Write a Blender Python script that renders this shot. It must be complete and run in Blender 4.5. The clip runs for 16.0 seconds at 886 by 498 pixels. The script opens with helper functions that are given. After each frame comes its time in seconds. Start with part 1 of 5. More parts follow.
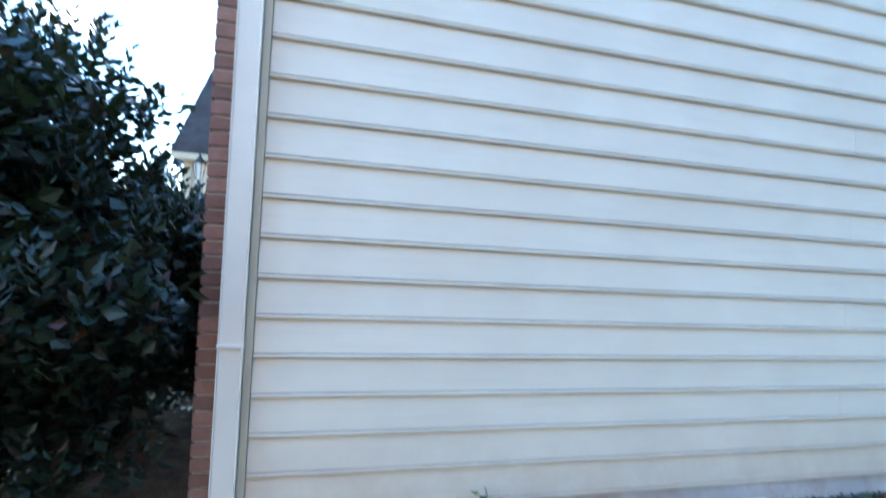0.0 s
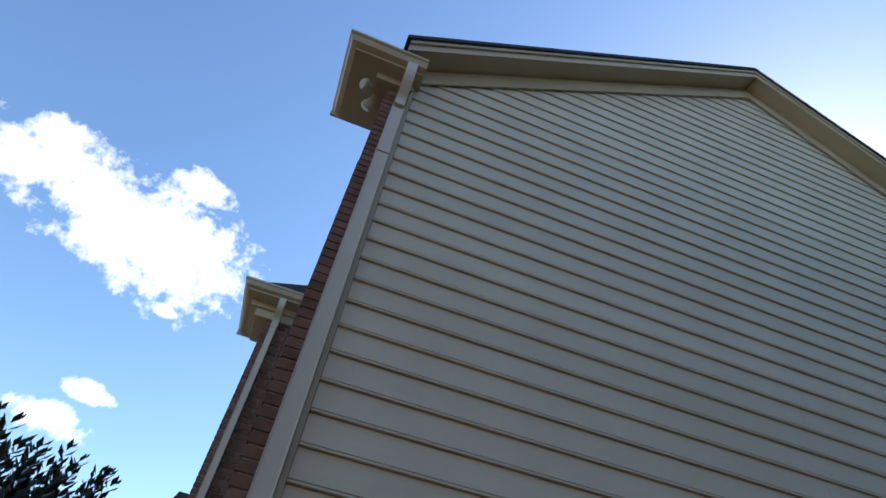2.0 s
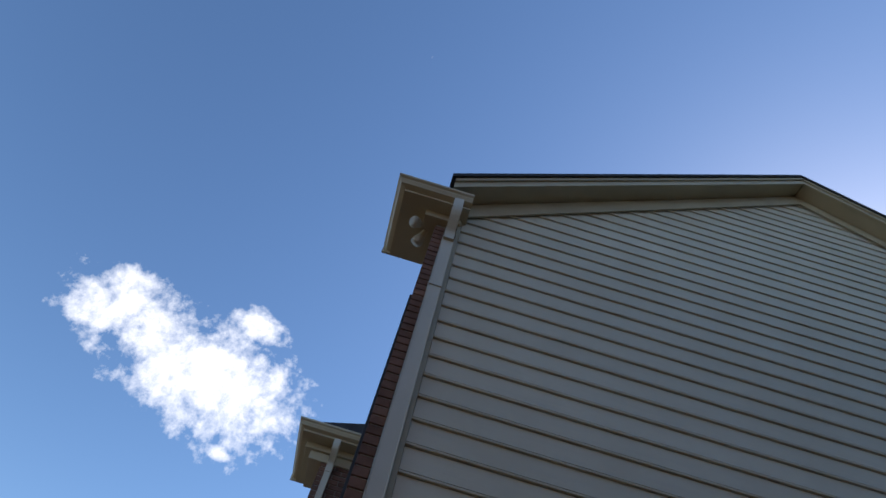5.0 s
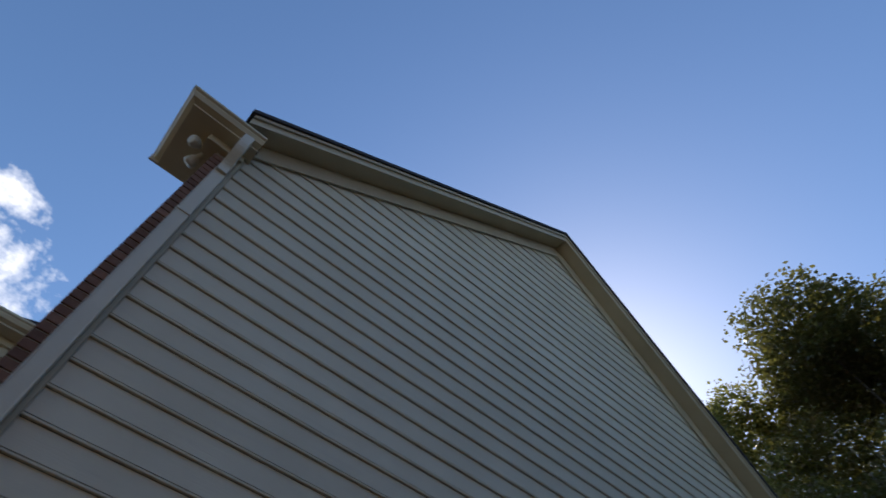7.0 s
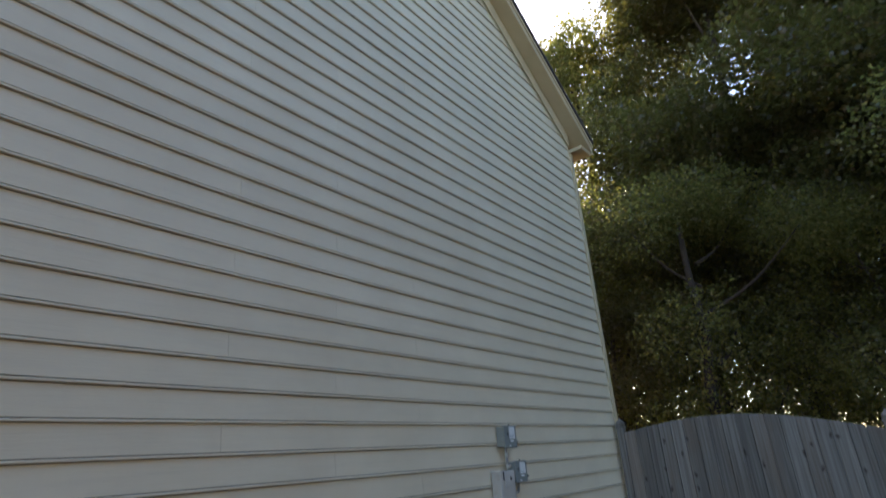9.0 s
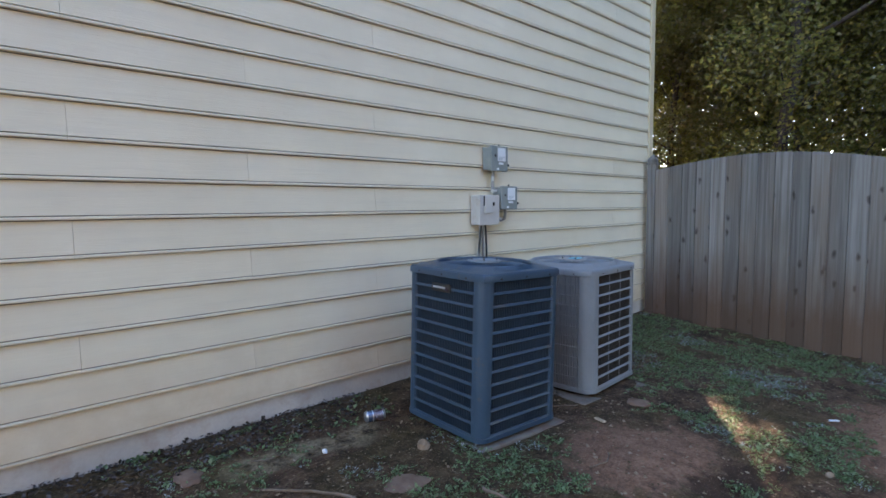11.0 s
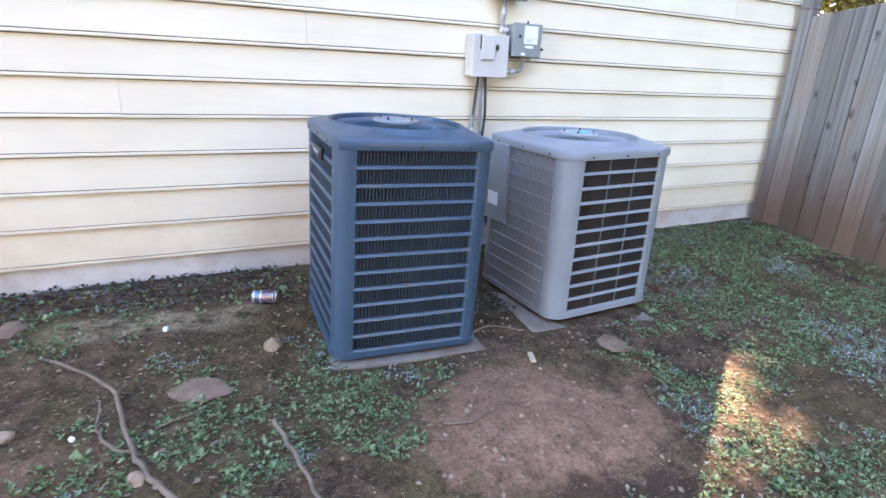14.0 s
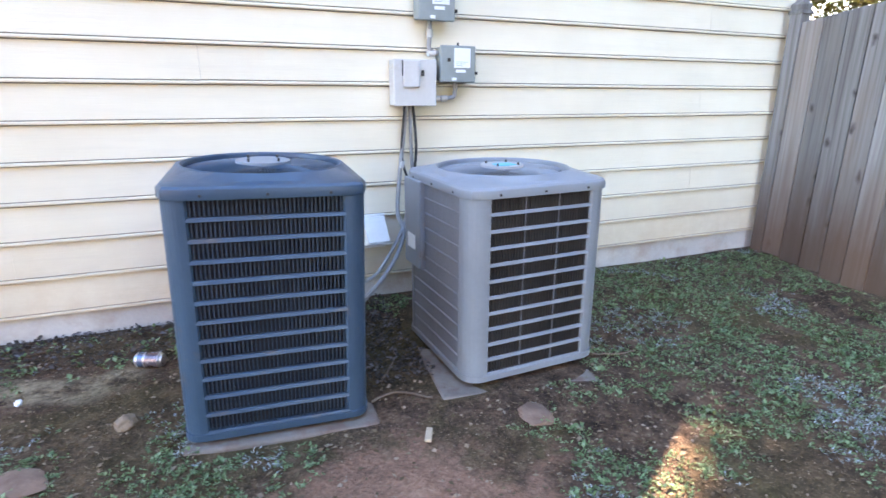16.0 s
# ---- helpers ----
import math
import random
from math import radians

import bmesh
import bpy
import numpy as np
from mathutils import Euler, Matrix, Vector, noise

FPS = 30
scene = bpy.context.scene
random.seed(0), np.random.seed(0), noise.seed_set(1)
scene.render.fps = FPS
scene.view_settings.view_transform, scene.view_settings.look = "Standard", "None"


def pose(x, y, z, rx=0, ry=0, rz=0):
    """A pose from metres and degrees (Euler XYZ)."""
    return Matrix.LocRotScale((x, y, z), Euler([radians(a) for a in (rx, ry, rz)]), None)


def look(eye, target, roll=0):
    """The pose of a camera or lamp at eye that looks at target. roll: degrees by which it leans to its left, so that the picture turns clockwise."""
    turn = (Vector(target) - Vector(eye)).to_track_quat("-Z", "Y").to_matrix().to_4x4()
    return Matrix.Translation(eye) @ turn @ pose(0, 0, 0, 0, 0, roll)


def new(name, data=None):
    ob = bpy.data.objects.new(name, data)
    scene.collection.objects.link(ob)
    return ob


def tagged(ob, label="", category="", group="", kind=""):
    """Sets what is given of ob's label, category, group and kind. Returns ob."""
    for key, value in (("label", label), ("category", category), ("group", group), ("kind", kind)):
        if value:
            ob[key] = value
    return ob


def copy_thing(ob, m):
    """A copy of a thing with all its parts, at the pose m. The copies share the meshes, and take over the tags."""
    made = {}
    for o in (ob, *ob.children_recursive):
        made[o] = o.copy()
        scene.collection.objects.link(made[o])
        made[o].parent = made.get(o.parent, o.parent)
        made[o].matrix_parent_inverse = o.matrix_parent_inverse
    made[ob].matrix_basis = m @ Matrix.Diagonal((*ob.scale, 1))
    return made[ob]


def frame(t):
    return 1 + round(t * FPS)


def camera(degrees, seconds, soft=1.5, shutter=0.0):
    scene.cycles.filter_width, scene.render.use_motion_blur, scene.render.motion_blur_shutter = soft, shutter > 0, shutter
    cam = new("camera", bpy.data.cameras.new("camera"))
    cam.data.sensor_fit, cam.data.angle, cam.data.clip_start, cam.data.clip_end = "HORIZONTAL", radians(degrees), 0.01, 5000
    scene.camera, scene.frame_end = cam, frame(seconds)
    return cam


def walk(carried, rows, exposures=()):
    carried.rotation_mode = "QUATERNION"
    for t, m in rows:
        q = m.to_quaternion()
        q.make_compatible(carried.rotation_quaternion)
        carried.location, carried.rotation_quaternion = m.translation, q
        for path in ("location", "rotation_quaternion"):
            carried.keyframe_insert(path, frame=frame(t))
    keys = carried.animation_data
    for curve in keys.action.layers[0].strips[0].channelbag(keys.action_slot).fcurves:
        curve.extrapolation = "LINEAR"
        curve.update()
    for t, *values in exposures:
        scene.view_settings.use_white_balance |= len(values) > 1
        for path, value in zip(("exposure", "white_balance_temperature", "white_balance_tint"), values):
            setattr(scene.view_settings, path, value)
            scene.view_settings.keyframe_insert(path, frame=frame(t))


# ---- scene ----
# ---- camera and its walk ----
FOV = 78.5
cam = camera(FOV, 16.0, soft=1.5, shutter=0.25)
PATH = [
    (0, look((0.148, -2.546, 1.412), (0.677, -0.617, 1.412), 3.42)),
    (0.5, look((0.100, -2.601, 1.349), (0.474, -0.746, 1.997), 6.34)),
    (1, look((0.047, -2.678, 1.471), (0.353, -0.979, 2.479), 10.09)),
    (1.5, look((-0.038, -2.659, 1.542), (0.269, -1.103, 2.760), 10.04)),
    (2, look((-0.081, -2.667, 1.620), (0.240, -1.260, 3.004), 10.48)),
    (2.5, look((-0.060, -2.676, 1.657), (0.277, -1.355, 3.120), 7.81)),
    (3, look((-0.111, -2.680, 1.662), (0.195, -1.412, 3.178), 7.15)),
    (3.5, look((-0.175, -2.691, 1.652), (-0.079, -1.438, 3.208), 12.43)),
    (3.7, look((-0.188, -2.692, 1.647), (-0.170, -1.433, 3.200), 15.07)),
    (5.8, look((-0.071, -2.653, 1.681), (-0.037, -1.582, 3.370), 18.79)),
    (6, look((-0.058, -2.714, 1.676), (0.118, -1.652, 3.362), 14.85)),
    (6.5, look((0.021, -2.809, 1.671), (0.500, -1.819, 3.341), 7.91)),
    (7, look((0.223, -2.935, 1.659), (0.863, -2.024, 3.321), 7.44)),
    (7.5, look((0.482, -2.930, 1.593), (1.470, -1.983, 3.052), 4.55)),
    (8, look((0.986, -2.961, 1.558), (2.197, -1.974, 2.805), 0.20)),
    (10.3, look((2.416, -3.083, 1.352), (3.928, -1.774, 1.359), -2.05)),
    (10.5, look((2.592, -3.064, 1.326), (4.080, -1.730, 1.272), -0.64)),
    (11, look((2.904, -2.963, 1.286), (4.286, -1.525, 1.129), -0.44)),
    (11.5, look((3.138, -2.882, 1.278), (4.501, -1.448, 0.988), -2.94)),
    (12, look((3.413, -2.952, 1.225), (4.641, -1.417, 0.860), 1.69)),
    (12.5, look((3.675, -3.018, 1.210), (4.774, -1.427, 0.699), -0.85)),
    (13, look((3.962, -2.977, 1.190), (5.105, -1.458, 0.569), 1.95)),
    (13.5, look((4.193, -2.980, 1.185), (5.251, -1.418, 0.520), 2.90)),
    (14, look((4.450, -3.024, 1.204), (5.299, -1.333, 0.554), 3.05)),
    (14.5, look((4.695, -2.965, 1.173), (5.676, -1.341, 0.538), 5.89)),
    (15, look((4.835, -2.902, 1.205), (5.831, -1.286, 0.575), 2.90)),
    (15.5, look((4.975, -2.911, 1.212), (5.633, -1.109, 0.647), -2.02)),
    (16, look((5.146, -2.938, 1.223), (5.881, -1.166, 0.657), 0.44)),
]
EXPOSURES = [
    (0.0, 3.45, 5850, 6), (0.5, 3.10, 6250, 5), (1.0, 2.12, 6900, 6), (1.5, 1.34, 7300, 5), (2.0, 0.95, 6850, 9),
    (3.0, 0.60, 6750, 12), (6.0, 0.28, 6400, 12), (7.0, 0.28, 6550, 12), (7.5, 0.52, 6800, 13), (8.0, 1.12, 7500, 10), (10.3, 2.3, 7750, 18),
    (11.0, 2.9, 7800, 18), (12.5, 3.25, 7800, 18), (14.0, 4.24, 8050, 23), (15.0, 4.35, 8050, 23), (16.0, 4.24, 8100, 23),
]
walk(cam, PATH, EXPOSURES)

# ---- sky, cloud and sun ----
SUN_YAW, SUN_EL = 57.3, 38.0          # clockwise from +y, above the horizon
world = bpy.data.worlds.new("sky")
scene.world = world
world.use_nodes = True


class Nodes:
    """Short hand for a node tree."""

    def __init__(self, tree):
        self.t = tree
        tree.nodes.clear()

    def add(self, kind, operation=None):
        n = self.t.nodes.new(kind)
        if operation:
            n.operation = operation
        return n

    def link(self, a, b):
        self.t.links.new(a, b)

    def math(self, op, a, b=None, clamp=False):
        n = self.t.nodes.new("ShaderNodeMath")
        n.operation, n.use_clamp = op, clamp
        for i, v in enumerate((a, b)):
            if v is None:
                continue
            if isinstance(v, (int, float)):
                n.inputs[i].default_value = v
            else:
                self.link(v, n.inputs[i])
        return n.outputs[0]

    def ramp(self, fac, stops):
        n = self.t.nodes.new("ShaderNodeValToRGB")
        el = n.color_ramp.elements
        while len(el) < len(stops):
            el.new(0.5)
        for e, (p, c) in zip(el, stops):
            e.position = p
            e.color = (*c, 1) if len(c) == 3 else c
        self.link(fac, n.inputs[0])
        return n.outputs[0]

    def noise(self, vec, scale, detail=3.0, rough=0.55, distortion=0.0):
        n = self.t.nodes.new("ShaderNodeTexNoise")
        n.inputs["Scale"].default_value, n.inputs["Detail"].default_value = scale, detail
        n.inputs["Roughness"].default_value, n.inputs["Distortion"].default_value = rough, distortion
        if vec is not None:
            self.link(vec, n.inputs["Vector"])
        return n.outputs["Fac"]

    def mix(self, fac, a, b, kind="MIX"):
        n = self.t.nodes.new("ShaderNodeMix")
        n.data_type, n.blend_type = "RGBA", kind
        for s, v in ((n.inputs[0], fac), (n.inputs[6], a), (n.inputs[7], b)):
            if isinstance(v, (int, float)):
                s.default_value = v
            elif isinstance(v, tuple):
                s.default_value = (*v, 1)
            else:
                self.link(v, s)
        return n.outputs[2]

    def mapping(self, vec, scale=(1, 1, 1), rot=(0, 0, 0), loc=(0, 0, 0)):
        n = self.t.nodes.new("ShaderNodeMapping")
        n.inputs["Scale"].default_value, n.inputs["Rotation"].default_value, n.inputs["Location"].default_value = scale, rot, loc
        self.link(vec, n.inputs["Vector"])
        return n.outputs[0]


def build_sky():
    g = Nodes(world.node_tree)
    sky = g.add("ShaderNodeTexSky")
    sky.sky_type, sky.sun_disc = "NISHITA", False
    sky.sun_elevation, sky.sun_rotation = radians(SUN_EL), radians(SUN_YAW)
    sky.air_density, sky.dust_density, sky.ozone_density = 1.0, 0.4, 3.0
    co = g.add("ShaderNodeTexCoord").outputs["Generated"]

    n1 = g.noise(g.mapping(co, loc=(3.0, 0, 0)), 13.0, 8.0, 0.64, 0.2)
    n2 = g.noise(co, 3.5, 2.0)
    n3 = g.noise(g.mapping(co, loc=(0, 7.0, 0)), 42.0, 6.0, 0.65)
    n1 = g.math("ADD", n1, g.math("MULTIPLY", g.math("SUBTRACT", n3, 0.5), 0.55))
    ragged = g.math("ADD", g.math("MULTIPLY", g.math("SUBTRACT", n1, 0.5), 5.6), g.math("MULTIPLY", g.math("SUBTRACT", n2, 0.5), 1.5))

    def puff(centre, half, wide):
        """How far inside an oval patch of the sky a direction lies."""
        c = Vector(centre).normalized()
        drift = Vector((0.21, 0.10, -0.01))
        e1 = (drift - c * drift.dot(c)).normalized()
        e2 = c.cross(e1)

        def dot(v):
            n = g.add("ShaderNodeVectorMath", operation="DOT_PRODUCT")
            g.link(co, n.inputs[0])
            n.inputs[1].default_value = v
            return n.outputs["Value"]
        depth = g.math("MAXIMUM", dot(c), 0.05)
        u = g.math("DIVIDE", g.math("DIVIDE", dot(e1), depth), half)
        v = g.math("DIVIDE", g.math("DIVIDE", dot(e2), depth), wide)
        r = g.math("ADD", g.math("MULTIPLY", u, u), g.math("MULTIPLY", v, v))
        return g.math("SUBTRACT", 1.0, r)
    inside = None
    for centre, half, wide in (((-0.430, 0.697, 0.57), 0.100, 0.052), ((-0.334, 0.759, 0.56), 0.115, 0.074), ((-0.240, 0.795, 0.556), 0.090, 0.078), ((-0.256, 0.715, 0.651), 0.045, 0.022), ((-0.248, 0.84, 0.483), 0.020, 0.011), ((-0.318, 0.90, 0.292), 0.050, 0.020), ((-0.29, 0.893, 0.342), 0.036, 0.014)):
        p = puff(centre, half, wide)
        inside = p if inside is None else g.math("MAXIMUM", inside, p)
    mask = g.math("MULTIPLY", g.math("ADD", g.math("MAXIMUM", inside, -2.5), g.math("ADD", ragged, 0.55)), 0.55, clamp=True)
    white = g.mix(g.noise(co, 16.0, 4.0), (5.6, 5.9, 6.6), (8.0, 8.0, 8.2))
    deep = g.add("ShaderNodeHueSaturation")
    deep.inputs["Saturation"].default_value = 1.10
    g.link(sky.outputs[0], deep.inputs["Color"])
    col = g.mix(mask, deep.outputs[0], white)
    bg = g.add("ShaderNodeBackground")
    bg.inputs["Strength"].default_value = 0.15
    g.link(col, bg.inputs["Color"])
    g.link(bg.outputs[0], g.add("ShaderNodeOutputWorld").inputs["Surface"])


build_sky()
sun_data = bpy.data.lights.new("sun", "SUN")
sun_data.energy, sun_data.angle, sun_data.color = 4.0, radians(0.53), (1.0, 0.93, 0.82)
sun = new("sun", sun_data)
SUN_DIR = Vector((math.sin(radians(SUN_YAW)) * math.cos(radians(SUN_EL)), math.cos(radians(SUN_YAW)) * math.cos(radians(SUN_EL)), math.sin(radians(SUN_EL))))
sun.matrix_world = look(SUN_DIR * 60, (0, 0, 0))


# ---- materials ----
def material(name, colours, scale=8.0, fine=60.0, rough=0.6, metal=0.0, bump=0.15, stretch=(1, 1, 1), tint=0.06, stain=None, spec=0.4):
    """A worn surface: two tones at a large scale, a fine grain with relief, each piece slightly its own tone."""
    m = bpy.data.materials.new(name)
    m.use_nodes = True
    g = Nodes(m.node_tree)
    co = g.add("ShaderNodeTexCoord").outputs["Object"]
    geo = g.add("ShaderNodeNewGeometry")
    vec = g.mapping(geo.outputs["Position"], scale=stretch)
    big = g.noise(vec, scale, 4.0)
    small = g.noise(vec, fine, 3.0)
    col = g.ramp(big, [(0.32, colours[0]), (0.68, colours[1])])
    col = g.mix(0.25, col, g.ramp(small, [(0.3, colours[0]), (0.7, colours[1])]))
    info = g.add("ShaderNodeObjectInfo")
    hsv = g.add("ShaderNodeHueSaturation")
    g.link(col, hsv.inputs["Color"])
    g.link(g.math("ADD", g.math("MULTIPLY", info.outputs["Random"], 2 * tint), 1 - tint), hsv.inputs["Value"])
    col = hsv.outputs[0]
    if stain:
        tone, sc, lo, hi, amount = stain
        f = g.math("MULTIPLY", g.ramp(g.noise(g.mapping(geo.outputs["Position"], loc=(3, 5, 7)), sc, 5.0, 0.65), [(lo, (0, 0, 0)), (hi, (1, 1, 1))]), amount)
        col = g.mix(f, col, tone)
    b = g.add("ShaderNodeBsdfPrincipled")
    g.link(col, b.inputs["Base Color"])
    g.link(g.math("ADD", g.math("MULTIPLY", small, 0.2), rough - 0.1, clamp=True), b.inputs["Roughness"])
    b.inputs["Metallic"].default_value = metal
    b.inputs["Specular IOR Level"].default_value = spec
    if bump:
        bp = g.add("ShaderNodeBump")
        bp.inputs["Strength"].default_value, bp.inputs["Distance"].default_value = bump, 0.004
        g.link(small, bp.inputs["Height"])
        g.link(bp.outputs[0], b.inputs["Normal"])
    g.link(b.outputs[0], g.add("ShaderNodeOutputMaterial").inputs["Surface"])
    return m


def leaf_material(name, tones, glow=0.35, rough=0.45, spec=0.22):
    """Leaves that let some light through, each of its own tone."""
    m = bpy.data.materials.new(name)
    m.use_nodes = True
    g = Nodes(m.node_tree)
    geo = g.add("ShaderNodeNewGeometry")
    n = len(tones)
    col = g.ramp(geo.outputs["Random Per Island"], [((i + 0.0) / max(1, n - 1), t) for i, t in enumerate(tones)])
    b = g.add("ShaderNodeBsdfPrincipled")
    g.link(col, b.inputs["Base Color"])
    b.inputs["Roughness"].default_value = rough
    b.inputs["Specular IOR Level"].default_value = spec
    tr = g.add("ShaderNodeBsdfTranslucent")
    g.link(g.mix(0.5, col, (0.38, 0.37, 0.07)), tr.inputs["Color"])
    mx = g.add("ShaderNodeMixShader")
    mx.inputs[0].default_value = glow
    g.link(b.outputs[0], mx.inputs[1])
    g.link(tr.outputs[0], mx.inputs[2])
    g.link(mx.outputs[0], g.add("ShaderNodeOutputMaterial").inputs["Surface"])
    return m


def siding_material():
    """Cream painted fibre-cement with a pressed wood grain and clay splashed on the lowest boards."""
    m = bpy.data.materials.new("cream_siding_paint")
    m.use_nodes = True
    g = Nodes(m.node_tree)
    geo = g.add("ShaderNodeNewGeometry")
    pos = geo.outputs["Position"]
    info = g.add("ShaderNodeObjectInfo")
    off = g.add("ShaderNodeVectorMath", operation="MULTIPLY_ADD")
    g.link(info.outputs["Random"], off.inputs[0])
    off.inputs[1].default_value = (7, 5, 3)
    g.link(pos, off.inputs[2])
    grain = g.noise(g.mapping(off.outputs[0], scale=(5, 1, 90)), 1.0, 5.0, 0.6, 0.8)
    dirt = g.noise(pos, 1.3, 5.0, 0.6)
    col = g.ramp(dirt, [(0.3, (0.66, 0.585, 0.44)), (0.7, (0.74, 0.665, 0.51))])
    col = g.mix(g.math("MULTIPLY", g.math("SUBTRACT", g.noise(g.mapping(pos, scale=(0.5, 1, 6)), 4.0, 4.0), 0.5, clamp=True), 0.8), col, (0.52, 0.47, 0.38))
    hsv = g.add("ShaderNodeHueSaturation")
    g.link(col, hsv.inputs["Color"])
    g.link(g.math("ADD", g.math("MULTIPLY", info.outputs["Random"], 0.06), 0.97), hsv.inputs["Value"])
    z = g.add("ShaderNodeSeparateXYZ")
    g.link(pos, z.inputs[0])
    low = g.math("MULTIPLY", g.math("SUBTRACT", 0.62, z.outputs[2]), 2.0, clamp=True)
    splash = g.math("MULTIPLY", low, g.math("MULTIPLY", g.math("ADD", g.noise(pos, 6.0, 6.0, 0.7), 0.1), 0.75), clamp=True)
    col = g.mix(splash, hsv.outputs[0], (0.36, 0.22, 0.13))
    b = g.add("ShaderNodeBsdfPrincipled")
    g.link(col, b.inputs["Base Color"])
    b.inputs["Roughness"].default_value = 0.62
    b.inputs["Specular IOR Level"].default_value = 0.35
    bp = g.add("ShaderNodeBump")
    bp.inputs["Strength"].default_value, bp.inputs["Distance"].default_value = 0.7, 0.002
    g.link(grain, bp.inputs["Height"])
    g.link(bp.outputs[0], b.inputs["Normal"])
    g.link(b.outputs[0], g.add("ShaderNodeOutputMaterial").inputs["Surface"])
    return m


def fence_material():
    """Grey weathered pine with long grain, knots and red clay washed up from the ground."""
    m = bpy.data.materials.new("weathered_pine")
    m.use_nodes = True
    g = Nodes(m.node_tree)
    geo = g.add("ShaderNodeNewGeometry")
    info = g.add("ShaderNodeObjectInfo")
    pos = geo.outputs["Position"]
    off = g.add("ShaderNodeVectorMath", operation="MULTIPLY_ADD")
    g.link(info.outputs["Random"], off.inputs[0])
    off.inputs[1].default_value = (13, 31, 17)
    g.link(pos, off.inputs[2])
    o = off.outputs[0]
    grain = g.noise(g.mapping(o, scale=(14, 14, 0.35)), 2.4, 6.0, 0.58, 0.7)
    wide = g.noise(g.mapping(o, scale=(2.5, 2.5, 0.6)), 1.6, 4.0)
    col = g.ramp(grain, [(0.26, (0.092, 0.083, 0.074)), (0.44, (0.160, 0.150, 0.138)), (0.66, (0.235, 0.226, 0.212))])
    col = g.mix(g.math("MULTIPLY", g.ramp(wide, [(0.45, (0, 0, 0)), (0.65, (1, 1, 1))]), 0.4), col, (0.19, 0.135, 0.095))
    wob = g.add("ShaderNodeTexNoise")
    wob.inputs["Scale"].default_value, wob.inputs["Detail"].default_value = 9.0, 3.0
    g.link(o, wob.inputs["Vector"])
    bend = g.add("ShaderNodeVectorMath", operation="MULTIPLY_ADD")
    g.link(wob.outputs["Color"], bend.inputs[0])
    bend.inputs[1].default_value = (0.0, 0.07, 0.12)
    g.link(o, bend.inputs[2])
    bent = bend.outputs[0]
    vo = g.add("ShaderNodeTexVoronoi")
    vo.voronoi_dimensions = "2D"
    vo.inputs["Scale"].default_value = 1.0
    sp = g.add("ShaderNodeSeparateXYZ")
    g.link(g.mapping(bent, scale=(1.0, 6.0, 2.8)), sp.inputs[0])
    cb = g.add("ShaderNodeCombineXYZ")
    g.link(sp.outputs[1], cb.inputs[0])
    g.link(sp.outputs[2], cb.inputs[1])
    g.link(cb.outputs[0], vo.inputs["Vector"])
    pick = g.math("GREATER_THAN", g.noise(vo.outputs["Position"], 3.0, 0.0), 0.50)
    knot = g.ramp(vo.outputs["Distance"], [(0.03, (1, 1, 1)), (0.13, (0, 0, 0))])
    col = g.mix(g.math("MULTIPLY", g.math("MULTIPLY", knot, pick), 0.9), col, (0.045, 0.034, 0.028))
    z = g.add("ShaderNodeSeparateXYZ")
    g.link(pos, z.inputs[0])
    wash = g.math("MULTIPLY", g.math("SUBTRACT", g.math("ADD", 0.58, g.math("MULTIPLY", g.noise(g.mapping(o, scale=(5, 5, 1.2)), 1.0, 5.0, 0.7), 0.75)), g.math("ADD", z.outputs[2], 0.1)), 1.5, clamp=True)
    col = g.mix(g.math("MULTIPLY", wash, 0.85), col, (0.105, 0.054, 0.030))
    tone = g.add("ShaderNodeHueSaturation")
    g.link(g.math("ADD", g.math("MULTIPLY", info.outputs["Random"], 0.46), 0.72), tone.inputs["Value"])
    g.link(col, tone.inputs["Color"])
    col = tone.outputs[0]
    b = g.add("ShaderNodeBsdfPrincipled")
    g.link(col, b.inputs["Base Color"])
    b.inputs["Roughness"].default_value = 0.85
    bp = g.add("ShaderNodeBump")
    bp.inputs["Strength"].default_value, bp.inputs["Distance"].default_value = 0.5, 0.004
    g.link(grain, bp.inputs["Height"])
    g.link(bp.outputs[0], b.inputs["Normal"])
    g.link(b.outputs[0], g.add("ShaderNodeOutputMaterial").inputs["Surface"])
    return m


